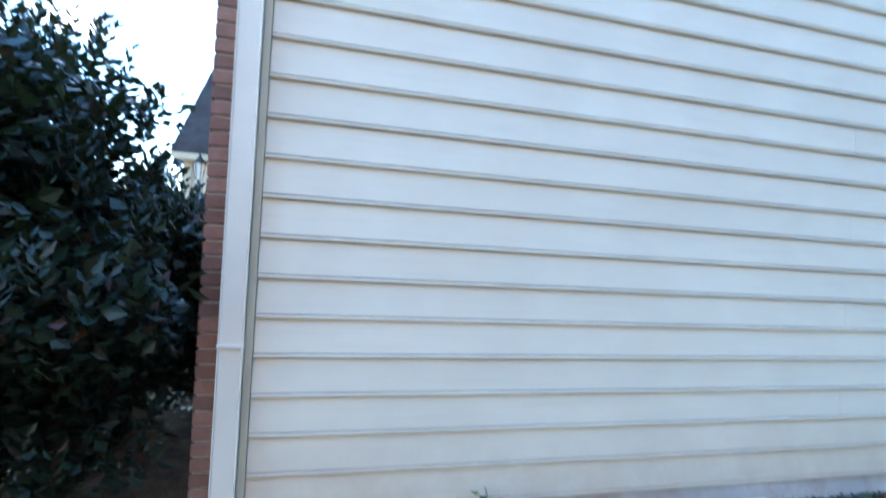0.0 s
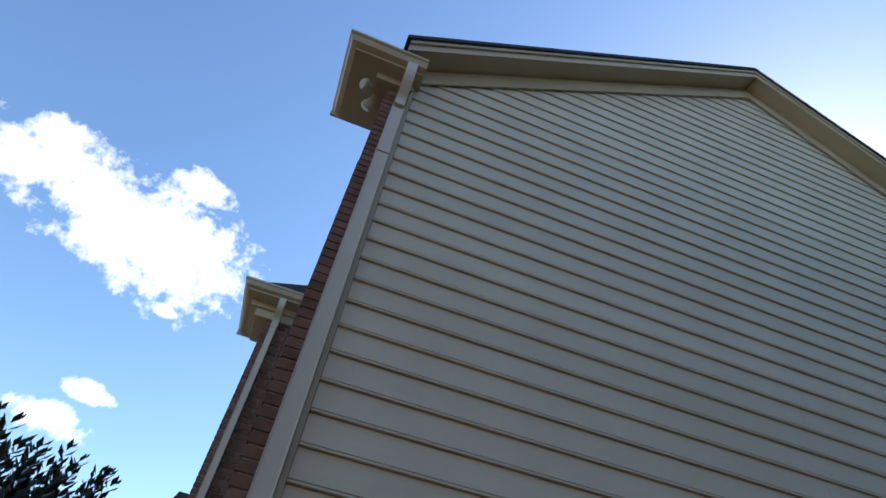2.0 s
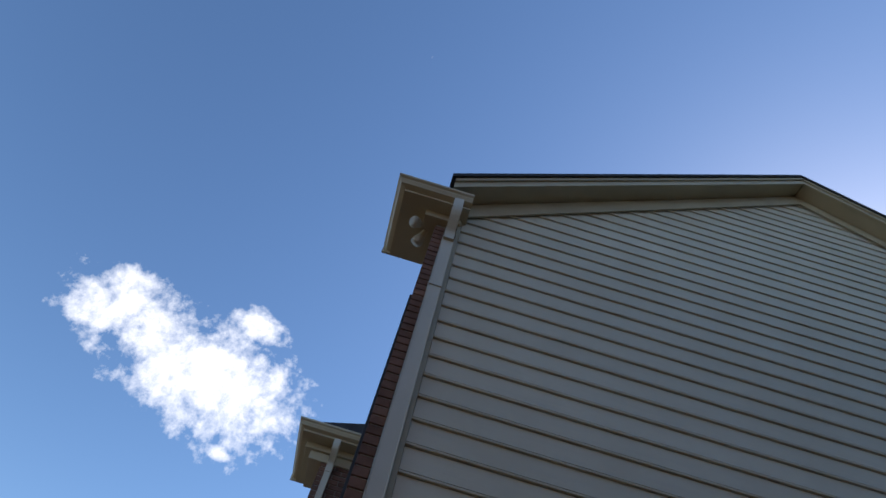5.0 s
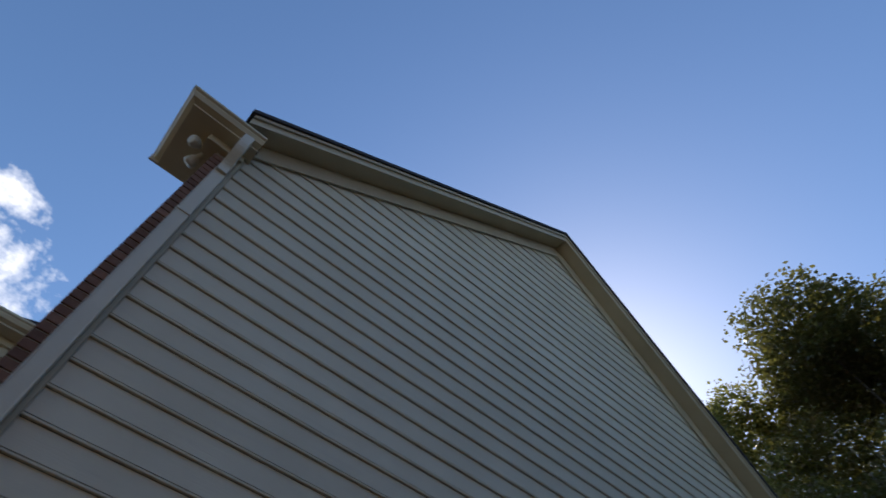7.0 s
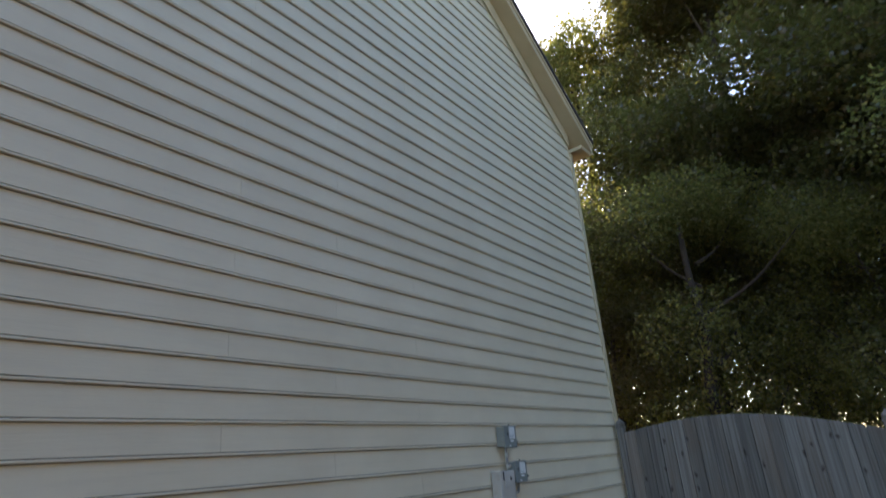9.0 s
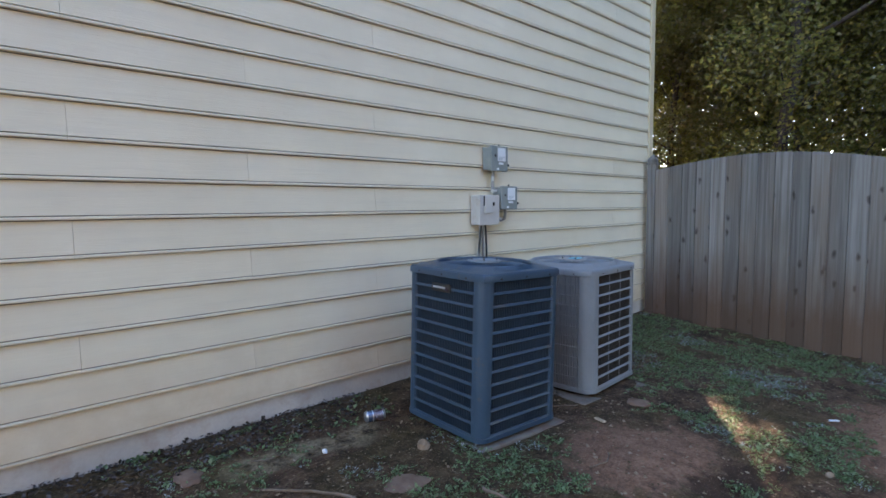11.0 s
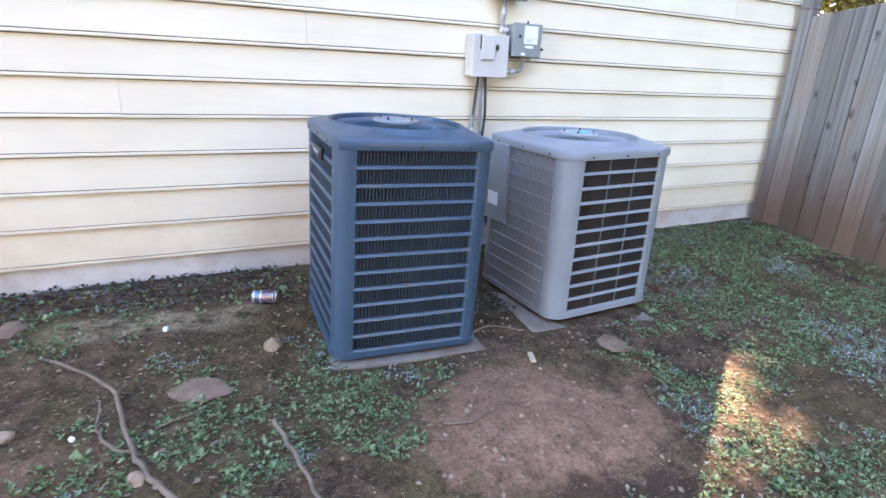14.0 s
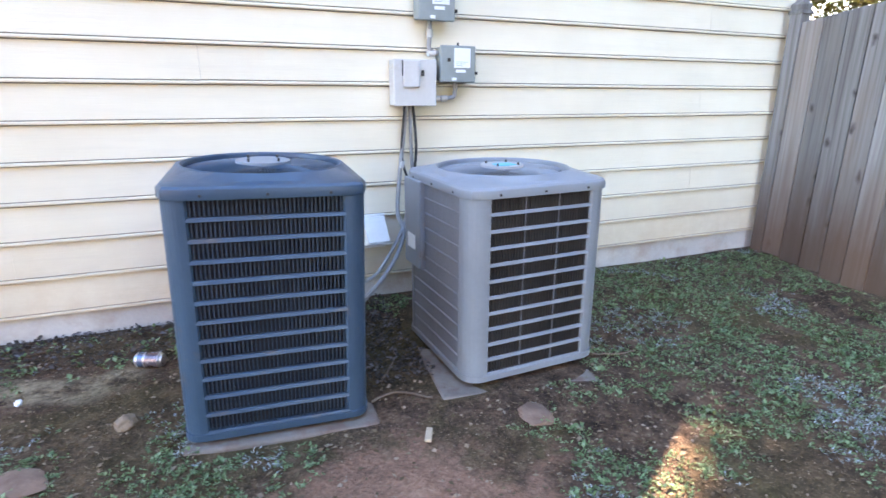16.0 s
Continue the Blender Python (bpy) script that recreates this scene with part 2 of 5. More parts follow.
def ground_material():
    """Red clay worn bare in patches, brown soil with leaf crumbs, moss and thin turf between."""
    m = bpy.data.materials.new("clay_soil")
    m.use_nodes = True
    g = Nodes(m.node_tree)
    pos = g.add("ShaderNodeNewGeometry").outputs["Position"]
    n0 = g.noise(pos, 2.4, 3.0, 0.6, 0.3)
    n1 = g.noise(pos, 1.1, 5.0, 0.6, 0.6)
    n2 = g.noise(pos, 9.0, 6.0, 0.7)
    n3 = g.noise(pos, 55.0, 4.0, 0.7)
    soil = g.ramp(g.math("ADD", g.math("MULTIPLY", n2, 0.6), g.math("MULTIPLY", n3, 0.4)), [(0.36, (0.018, 0.011, 0.007)), (0.47, (0.058, 0.034, 0.021)), (0.57, (0.118, 0.070, 0.043)), (0.70, (0.23, 0.150, 0.100))])
    clay = g.ramp(g.math("ADD", g.math("MULTIPLY", n3, 0.35), g.math("ADD", g.math("MULTIPLY", n0, 0.35), g.math("MULTIPLY", n2, 0.3))), [(0.34, (0.070, 0.040, 0.029)), (0.45, (0.165, 0.088, 0.056)), (0.56, (0.28, 0.152, 0.098)), (0.70, (0.43, 0.285, 0.205))])

    def patch(cx, cy, rx, ry):
        mp = g.mapping(pos, scale=(1 / rx, 1 / ry, 0), loc=(-cx / rx, -cy / ry, 0))
        ln = g.add("ShaderNodeVectorMath", operation="LENGTH")
        g.link(mp, ln.inputs[0])
        d = g.math("ADD", ln.outputs["Value"], g.math("ADD", g.math("MULTIPLY", g.math("SUBTRACT", n2, 0.5), 1.8), g.math("MULTIPLY", g.math("SUBTRACT", n0, 0.5), 2.4)))
        return g.math("MULTIPLY", g.math("SUBTRACT", 1.05, d), 3.0, clamp=True)
    bare = g.math("MAXIMUM", patch(5.58, -1.72, 0.55, 0.42), patch(7.0, -2.75, 0.9, 0.5))
    bare = g.math("MAXIMUM", bare, patch(3.6, -1.5, 0.5, 0.3))
    col = g.mix(bare, soil, clay)
    pale = g.math("MULTIPLY", patch(4.30, -0.50, 0.46, 0.14), g.math("MULTIPLY", g.math("SUBTRACT", g.math("MULTIPLY", n2, 4.0), 1.4, clamp=True), g.math("MULTIPLY", n3, 1.3)), clamp=True)
    col = g.mix(g.math("MULTIPLY", pale, 0.85), col, (0.40, 0.32, 0.20))
    damp = patch(5.56, -2.16, 0.42, 0.22)
    col = g.mix(g.math("MULTIPLY", damp, 0.8), col, (0.042, 0.024, 0.016))
    moss = g.math("MULTIPLY", g.ramp(n1, [(0.48, (0, 0, 0)), (0.62, (1, 1, 1))]), g.math("MULTIPLY", n3, 0.9))
    col = g.mix(g.math("MULTIPLY", moss, g.math("SUBTRACT", 1.0, bare)), col, (0.070, 0.062, 0.018))
    crumb = g.ramp(g.noise(pos, 130.0, 2.0), [(0.62, (0, 0, 0)), (0.70, (1, 1, 1))])
    col = g.mix(g.math("MULTIPLY", crumb, 0.55), col, (0.30, 0.20, 0.13))
    b = g.add("ShaderNodeBsdfPrincipled")
    g.link(col, b.inputs["Base Color"])
    b.inputs["Roughness"].default_value = 0.95
    b.inputs["Specular IOR Level"].default_value = 0.15
    bp = g.add("ShaderNodeBump")
    bp.inputs["Strength"].default_value, bp.inputs["Distance"].default_value = 1.0, 0.02
    g.link(g.math("ADD", n2, g.math("MULTIPLY", n3, 0.5)), bp.inputs["Height"])
    g.link(bp.outputs[0], b.inputs["Normal"])
    g.link(b.outputs[0], g.add("ShaderNodeOutputMaterial").inputs["Surface"])
    return m


M_SIDING = siding_material()
# siding tone darkened to paint in the shadow lines of the laps
M_LAP_SHADE = material("painted_lap_shade", ((0.13, 0.115, 0.098), (0.23, 0.205, 0.175)), 5.0, 40, 0.8, tint=0.1)
M_TRIM = material("beige_trim_paint", ((0.50, 0.42, 0.28), (0.60, 0.51, 0.35)), 2.0, 90, 0.5, bump=0.08, tint=0.04)
M_SPOUT = material("cream_downspout_paint", ((0.60, 0.55, 0.44), (0.70, 0.64, 0.52)), 2.0, 90, 0.45, bump=0.05, tint=0.03)
M_SHEATH = material("wall_sheathing", ((0.30, 0.26, 0.20), (0.36, 0.31, 0.24)), 3.0, 50, 0.8)
M_BRICK = material("red_brown_brick", ((0.15, 0.072, 0.052), (0.25, 0.135, 0.098)), 9.0, 70, 0.85, bump=0.5, tint=0.28, stain=((0.10, 0.05, 0.04), 5, 0.5, 0.7, 0.5))
M_TANBOUNCE = material("tan_bounce_wall", ((0.20, 0.145, 0.090), (0.27, 0.20, 0.13)), 6.0, 60, 0.85, bump=0.3)
M_MORTAR = material("grey_mortar", ((0.26, 0.23, 0.20), (0.36, 0.32, 0.28)), 10, 90, 0.9, bump=0.4)
M_CONCRETE = material("foundation_concrete", ((0.36, 0.34, 0.32), (0.50, 0.47, 0.43)), 3.0, 60, 0.85, bump=0.35, stain=((0.30, 0.18, 0.12), 4.0, 0.48, 0.68, 0.5))
M_PAD = material("dirty_concrete_pad", ((0.13, 0.106, 0.085), (0.22, 0.185, 0.155)), 5.0, 60, 0.9, bump=0.4, stain=((0.14, 0.075, 0.05), 6.0, 0.45, 0.6, 0.7))
M_SHINGLE = material("charcoal_shingle", ((0.035, 0.033, 0.036), (0.075, 0.07, 0.072)), 4.0, 120, 0.9, bump=0.5)
M_NAVY = material("slate_blue_enamel", ((0.025, 0.055, 0.090), (0.037, 0.075, 0.116)), 3.0, 60, 0.36, bump=0.05, tint=0.03, stain=((0.13, 0.085, 0.05), 7.0, 0.60, 0.75, 0.6))
M_GREY = material("pale_grey_enamel", ((0.175, 0.195, 0.215), (0.22, 0.242, 0.262)), 3.0, 60, 0.42, bump=0.05, tint=0.03, stain=((0.20, 0.15, 0.10), 7.0, 0.62, 0.78, 0.5))
M_COIL = material("dark_coil_fins", ((0.014, 0.012, 0.013), (0.034, 0.026, 0.024)), 12.0, 160, 0.7, bump=0.3)
# the unit's blue enamel, darkened to paint in the shade behind the slats
M_WIRE_N = material("shaded_navy_wire", ((0.018, 0.034, 0.056), (0.028, 0.048, 0.074)), 6, 60, 0.5)
M_WIRE_G = material("grey_guard_wire", ((0.032, 0.029, 0.028), (0.055, 0.050, 0.047)), 6, 60, 0.5)
M_FAN = material("fan_blade_grey", ((0.06, 0.065, 0.07), (0.10, 0.105, 0.11)), 5, 60, 0.5)
M_HUB = material("motor_cover_grey", ((0.30, 0.31, 0.32), (0.38, 0.39, 0.40)), 5, 60, 0.45)
M_TEAL = material("teal_sticker", ((0.05, 0.42, 0.55), (0.08, 0.50, 0.62)), 5, 60, 0.5, tint=0)
M_SCREW = material("dark_screw", ((0.03, 0.03, 0.032), (0.06, 0.055, 0.05)), 9, 90, 0.5, metal=0.6)
M_METER = material("grey_green_metal_box", ((0.20, 0.23, 0.22), (0.27, 0.30, 0.285)), 6, 60, 0.5, bump=0.08)
M_PANEL = material("light_grey_metal_box", ((0.46, 0.45, 0.42), (0.56, 0.54, 0.50)), 5, 60, 0.5, bump=0.06, stain=((0.34, 0.25, 0.17), 8, 0.6, 0.75, 0.4))
M_LABEL = material("white_paper_label", ((0.68, 0.72, 0.74), (0.80, 0.82, 0.82)), 8, 90, 0.6, tint=0)
M_BAR = material("faded_print", ((0.25, 0.33, 0.38), (0.33, 0.40, 0.44)), 8, 90, 0.7, tint=0)
M_CONDUIT = material("grey_plastic_conduit", ((0.20, 0.20, 0.20), (0.29, 0.285, 0.28)), 7, 70, 0.5)
M_CABLE = material("black_rubber_cable", ((0.015, 0.015, 0.016), (0.03, 0.03, 0.03)), 7, 70, 0.55)
M_WHITE = material("white_sheet_metal", ((0.66, 0.66, 0.64), (0.76, 0.76, 0.74)), 5, 60, 0.45, stain=((0.45, 0.38, 0.30), 9, 0.6, 0.75, 0.4))
M_ALU = material("bare_aluminium", ((0.55, 0.56, 0.58), (0.70, 0.70, 0.72)), 6, 60, 0.3, metal=0.9, bump=0.05)
M_CANRED = material("can_print_red", ((0.06, 0.02, 0.03), (0.32, 0.30, 0.33)), 40, 60, 0.25, metal=0.6)
M_CANBLUE = material("can_print_blue", ((0.04, 0.09, 0.20), (0.20, 0.25, 0.34)), 40, 60, 0.22, metal=0.6)
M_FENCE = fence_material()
M_GROUND = ground_material()
M_BARK = material("grey_brown_bark", ((0.028, 0.021, 0.017), (0.065, 0.050, 0.040)), 4, 30, 0.95, bump=0.8, stretch=(6, 6, 1))
M_TWIG = material("dry_root_bark", ((0.10, 0.068, 0.048), (0.21, 0.155, 0.11)), 12, 60, 0.9, bump=0.6)
M_STONE = material("tan_stone", ((0.21, 0.140, 0.090), (0.36, 0.26, 0.18)), 14, 80, 0.9, bump=0.6, tint=0.2)
M_REDSTONE = material("broken_brick_stone", ((0.14, 0.080, 0.054), (0.23, 0.145, 0.100)), 14, 80, 0.9, bump=0.6)
M_GLASS_LAMP = material("lamp_glass", ((0.55, 0.52, 0.45), (0.70, 0.66, 0.55)), 5, 50, 0.15, bump=0, tint=0)
M_BLACK = material("black_iron", ((0.015, 0.015, 0.016), (0.035, 0.033, 0.03)), 7, 70, 0.5)
M_CREAM = material("cream_stucco", ((0.62, 0.55, 0.42), (0.70, 0.63, 0.49)), 4, 60, 0.8)
M_EDGE_SHADE = material("brick_edge_shade", ((0.020, 0.018, 0.02), (0.04, 0.036, 0.036)), 5, 60, 0.5)
M_BULB = material("frosted_flood_bulb", ((0.42, 0.38, 0.30), (0.52, 0.47, 0.38)), 5, 60, 0.3, bump=0)
L_BUSH = leaf_material("glossy_evergreen_leaf", [(0.005, 0.012, 0.008), (0.009, 0.020, 0.012), (0.015, 0.030, 0.019), (0.024, 0.044, 0.030), (0.038, 0.060, 0.046), (0.045, 0.014, 0.010)], 0.06, 0.36, 0.28)
L_TREE = leaf_material("dark_tree_leaf", [(0.020, 0.018, 0.010), (0.034, 0.032, 0.015), (0.050, 0.044, 0.021), (0.070, 0.052, 0.027), (0.092, 0.050, 0.029)], 0.42, 0.28, 0.5)
L_TREE2 = leaf_material("yellowing_leaf", [(0.050, 0.058, 0.028), (0.10, 0.105, 0.045), (0.17, 0.165, 0.070), (0.28, 0.21, 0.09)], 0.62, 0.22, 0.7)
L_WEED = leaf_material("low_weed_leaf", [(0.034, 0.060, 0.028), (0.070, 0.125, 0.055), (0.115, 0.195, 0.085), (0.165, 0.25, 0.12), (0.23, 0.29, 0.17)], 0.25, 0.55, 0.3)
L_PALE = leaf_material("grey_green_weed", [(0.09, 0.12, 0.10), (0.17, 0.21, 0.19), (0.30, 0.34, 0.34), (0.40, 0.43, 0.45)], 0.2, 0.6)
L_MULCH = leaf_material("dead_leaf", [(0.022, 0.015, 0.012), (0.040, 0.030, 0.026), (0.075, 0.058, 0.052), (0.14, 0.125, 0.125)], 0.05, 0.7)
L_DRY = leaf_material("dry_leaf_litter", [(0.05, 0.030, 0.020), (0.09, 0.056, 0.036), (0.15, 0.10, 0.065), (0.27, 0.20, 0.145)], 0.15, 0.8)


# ---- building blocks ----
def mesh_of(name, bm, mat, smooth=False):
    me = bpy.data.meshes.new(name)
    bm.to_mesh(me)
    bm.free()
    me.materials.append(mat)
    if smooth:
        for p in me.polygons:
            p.use_smooth = True
        me.set_sharp_from_angle(angle=radians(24))
    return me


def part(name, bm, mat, parent=None, label="", smooth=False):
    ob = new(name, bm if isinstance(bm, bpy.types.Mesh) else mesh_of(name, bm, mat, smooth))
    if parent is not None:
        ob.parent = parent
    if label:
        tagged(ob, label)
    return ob


def thing(name, label, category, at=(0, 0, 0), group="", kind=""):
    ob = new(name)
    ob.location = at
    ob.empty_display_size = 0.1
    return tagged(ob, label, category, group, kind)


def add_box(bm, x0, x1, y0, y1, z0, z1, bevel=0.0, seg=1):
    ret = bmesh.ops.create_cube(bm, size=1.0, matrix=Matrix.Translation(((x0 + x1) / 2, (y0 + y1) / 2, (z0 + z1) / 2)) @ Matrix.Diagonal((x1 - x0, y1 - y0, z1 - z0, 1)))
    if bevel:
        vs = set(ret["verts"])
        es = [e for e in bm.edges if e.verts[0] in vs and e.verts[1] in vs]
        bmesh.ops.bevel(bm, geom=es, offset=bevel, segments=seg, profile=0.5, affect="EDGES")


def box(x0, x1, y0, y1, z0, z1, bevel=0.0, seg=1):
    bm = bmesh.new()
    add_box(bm, x0, x1, y0, y1, z0, z1, bevel, seg)
    return bm


def prism(outline, axis, a, b):
    """A solid with an outline of (u, v) points, pushed from a to b along an axis. x: (y, z); y: (x, z); z: (x, y)."""
    bm = bmesh.new()

    def at(u, v, w):
        return {"x": (w, u, v), "y": (u, w, v), "z": (u, v, w)}[axis]
    lo = [bm.verts.new(at(u, v, a)) for u, v in outline]
    hi = [bm.verts.new(at(u, v, b)) for u, v in outline]
    n = len(outline)
    bm.faces.new(lo[::-1])
    bm.faces.new(hi)
    for i in range(n):
        bm.faces.new((lo[i], lo[(i + 1) % n], hi[(i + 1) % n], hi[i]))
    bmesh.ops.recalc_face_normals(bm, faces=bm.faces)
    return bm


def tube(points, radius, sides=8, closed=True, taper=None):
    """A round pipe along points; taper gives the radius at each."""
    bm = bmesh.new()
    pts = [Vector(p) for p in points]
    rings = []
    side = None
    for i, p in enumerate(pts):
        d = (pts[min(i + 1, len(pts) - 1)] - pts[max(i - 1, 0)]).normalized()
        if side is None:
            side = d.orthogonal().normalized()
        side = (side - d * side.dot(d)).normalized()
        up = d.cross(side)
        r = taper[i] if taper else radius
        rings.append([bm.verts.new(p + (side * math.cos(2 * math.pi * k / sides) + up * math.sin(2 * math.pi * k / sides)) * r) for k in range(sides)])
    for a, b in zip(rings, rings[1:]):
        for k in range(sides):
            bm.faces.new((a[k], a[(k + 1) % sides], b[(k + 1) % sides], b[k]))
    if closed:
        bm.faces.new(rings[0][::-1])
        bm.faces.new(rings[-1])
    return bm


def curve_points(pts, steps=6):
    """A smooth line through points."""
    pts = [Vector(p) for p in pts]
    out = []
    for i in range(len(pts) - 1):
        p0, p1, p2, p3 = pts[max(i - 1, 0)], pts[i], pts[i + 1], pts[min(i + 2, len(pts) - 1)]
        for s in range(steps):
            t = s / steps
            out.append(0.5 * ((2 * p1) + (p2 - p0) * t + (2 * p0 - 5 * p1 + 4 * p2 - p3) * t * t + (3 * p1 - p0 - 3 * p2 + p3) * t ** 3))
    return out + [pts[-1]]


def disc(bm, centre, r0, r1, z0, z1, n=32):
    """A flat ring, or a disc where r0 is 0, from z0 to z1."""
    cx, cy = centre
    rings = []
    for r, z in ((r0, z0), (r1, z0), (r1, z1), (r0, z1)):
        rings.append([bm.verts.new((cx + r * math.cos(2 * math.pi * k / n), cy + r * math.sin(2 * math.pi * k / n), z)) for k in range(n)])
    for i in range(4):
        a, b = rings[i], rings[(i + 1) % 4]
        if i == 3 and r0 == 0:
            continue
        for k in range(n):
            bm.faces.new((a[k], a[(k + 1) % n], b[(k + 1) % n], b[k]))
    bmesh.ops.remove_doubles(bm, verts=bm.verts, dist=1e-6)
    bmesh.ops.recalc_face_normals(bm, faces=bm.faces)


def lofted(rings, caps=(True, True)):
    bm = bmesh.new()
    vs = [[bm.verts.new(p) for p in ring] for ring in rings]
    n = len(vs[0])
    for a, b in zip(vs, vs[1:]):
        for k in range(n):
            bm.faces.new((a[k], a[(k + 1) % n], b[(k + 1) % n], b[k]))
    if caps[0]:
        bm.faces.new(vs[0][::-1])
    if caps[1]:
        bm.faces.new(vs[-1])
    bmesh.ops.recalc_face_normals(bm, faces=bm.faces)
    return bm


# ---- the ground ----
LENGTH = 9.06                     # the side wall, front corner at x 0, on the plane y 0
COURSE, FIRST = 0.178, 0.17       # exposed height of a board; lower edge of the lowest


def ground_z(x, y):
    d = max(0.0, -y)
    fall = 0.03 + 0.055 * min(1.0, max(0.0, (x - 5.5) / 3.0))
    z = 0.045 - min(d, 9.0) * fall - 0.02 * min(1.0, max(0.0, x - 6.5))
    near = max(0.0, 1 - abs(x - 4.5) / 9) * max(0.0, 1 - abs(y + 1.5) / 5)
    z += near * (0.030 * noise.noise(Vector((x * 1.3, y * 1.3, 0))) + 0.012 * noise.noise(Vector((x * 5, y * 5, 2))))
    hole = math.exp(-(((x - 5.56) / 0.33) ** 2 + ((y + 2.14) / 0.18) ** 2))
    return z - 0.05 * hole - max(0.0, y) * 0.01


def build_ground():
    def steps(lo, hi, fine, far):
        xs = list(np.arange(lo, hi + 1e-6, fine))
        step, a, b = fine, lo, hi
        while b < far:
            step *= 1.35
            a, b = a - step, b + step
            xs = [a] + xs + [b]
        return xs
    xs, ys = steps(2.8, 9.4, 0.06, 900), steps(-3.4, 0.02, 0.06, 900)
    verts = [(x, y, ground_z(x, y)) for y in ys for x in xs]
    w = len(xs)
    faces = [(j * w + i, j * w + i + 1, (j + 1) * w + i + 1, (j + 1) * w + i) for j in range(len(ys) - 1) for i in range(w - 1)]
    me = bpy.data.meshes.new("ground")
    me.from_pydata(verts, [], faces)
    me.materials.append(M_GROUND)
    for p in me.polygons:
        p.use_smooth = True
    tagged(new("ground", me), "bare red clay and brown soil with weeds beside the house", "ground", kind="structure")


build_ground()

# ---- the house: side wall ----
EAVE, RIDGE_X, RIDGE = 6.0, LENGTH / 2, 9.465
SLOPE = 0.667
PEAK = RIDGE - 0.14


def under_rake(x):
    """Height of the wall's top under the roof."""
    return PEAK - SLOPE * abs(x - RIDGE_X)


wall_side = tagged(part("wall_side", prism([(0, 0.0), (LENGTH, 0.0), (LENGTH, under_rake(LENGTH)), (RIDGE_X, PEAK), (0, under_rake(0))], "y", 0.0, 0.2), M_SHEATH),
                   "two-storey gable wall clad in cream lap siding", "wall", kind="structure")
foundation = tagged(part("foundation", box(0.0, LENGTH, -0.004, 0.19, -0.7, FIRST + 0.02), M_CONCRETE), "clay-stained concrete foundation under the siding", "foundation", kind="structure")


def siding_board(x0, x1, z, top_cut=False):
    """One beaded lap board; the ends follow the rake where top_cut."""
    prof = [(-0.003, 0.0), (-0.0225, 0.0), (-0.026, 0.003), (-0.026, 0.0115), (-0.0225, 0.0145), (-0.0145, 0.0155), (-0.0145, 0.0195), (-0.0215, 0.0210), (-0.0082, COURSE - 0.0045), (-0.0078, COURSE + 0.0005), (-0.006, COURSE + 0.022)]
    bm = bmesh.new()
    ends = []
    for side, x in ((0, x0), (1, x1)):
        ring = []
        for y, dz in prof:
            xx = x
            if top_cut and side == 0 and z + dz > under_rake(x):
                xx = max(x, RIDGE_X - (PEAK - (z + dz)) / SLOPE)
            if top_cut and side == 1 and z + dz > under_rake(x):
                xx = min(x, RIDGE_X + (PEAK - (z + dz)) / SLOPE)
            ring.append(bm.verts.new((xx, y, z + dz)))
        ends.append(ring)
    for i in range(len(prof) - 1):
        f = bm.faces.new((ends[0][i], ends[1][i], ends[1][i + 1], ends[0][i + 1]))
        # bead groove and strip below the next lap take the painted shade
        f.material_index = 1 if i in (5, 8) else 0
    bm.faces.new(ends[0])
    bm.faces.new(ends[1][::-1])
    bmesh.ops.recalc_face_normals(bm, faces=bm.faces)
    return bm


def build_siding():
    k = 0
    rng = random.Random(5)
    while FIRST + k * COURSE < PEAK - 0.12:
        z = FIRST + k * COURSE
        top = z + COURSE + 0.022
        lo = 0.0 if under_rake(0) > top else max(0.0, RIDGE_X - (PEAK - z) / SLOPE + 0.01)
        hi = LENGTH - lo
        first = {2: 3.40, 1: 4.235, 0: 5.11}[k % 3]
        cuts = [lo] + [c for c in (first, first + 4.88) if lo + 0.15 < c < hi - 0.15] + [hi]
        for a, b in zip(cuts, cuts[1:]):
            gap = rng.uniform(0.0003, 0.0010)
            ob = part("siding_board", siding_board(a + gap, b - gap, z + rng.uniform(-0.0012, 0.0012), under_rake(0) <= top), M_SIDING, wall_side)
            ob.data.materials.append(M_LAP_SHADE)
        k += 1


build_siding()

# corner board beside the siding, rear corner board
part("corner_board", box(-0.036, -0.002, -0.030, 0.10, -0.02, 6.0, 0.003), M_TRIM, wall_side)
part("corner_board", box(LENGTH + 0.002, LENGTH + 0.09, -0.034, 0.12, 0.05, 6.0, 0.003), M_TRIM, wall_side)

# ---- front wall of brick, seen by the end of its veneer ----
wall_front = tagged(part("wall_front", box(-0.226, -0.040, 0.012, 4.05, -0.5, EAVE), M_MORTAR), "red-brown brick front wall seen edge-on", "wall", kind="structure")
wall_bay = tagged(part("wall_bay", box(-0.815, -0.228, 4.068, 8.5, -0.5, EAVE), M_MORTAR), "red-brown brick wing of the house front", "wall", kind="structure")
wall_rear = tagged(part("wall_rear", box(LENGTH - 0.2, LENGTH, 0.202, 10.0, -0.5, 6.0), M_SHEATH), "plain rear wall of the house", "wall", kind="structure")

# unseen wall added behind the walk: blocks low sky, bounces warm light
wall_opposite = tagged(part("wall_opposite", prism([(-14.0, -1.2), (6.0, -1.2), (6.0, 6.0), (-4.0, 9.2), (-14.0, 6.0)], "y", -10.0, -9.8), M_TANBOUNCE), "unseen plain tan wall added to shape the light on the siding", "wall", kind="structure")

# ---- roof and eaves ----
RAKE = 0.275                        # overhang over the side wall
FRONT, BACK = -0.50, LENGTH + 0.36


def roof_top(x):
    return RIDGE - SLOPE * abs(x - RIDGE_X)


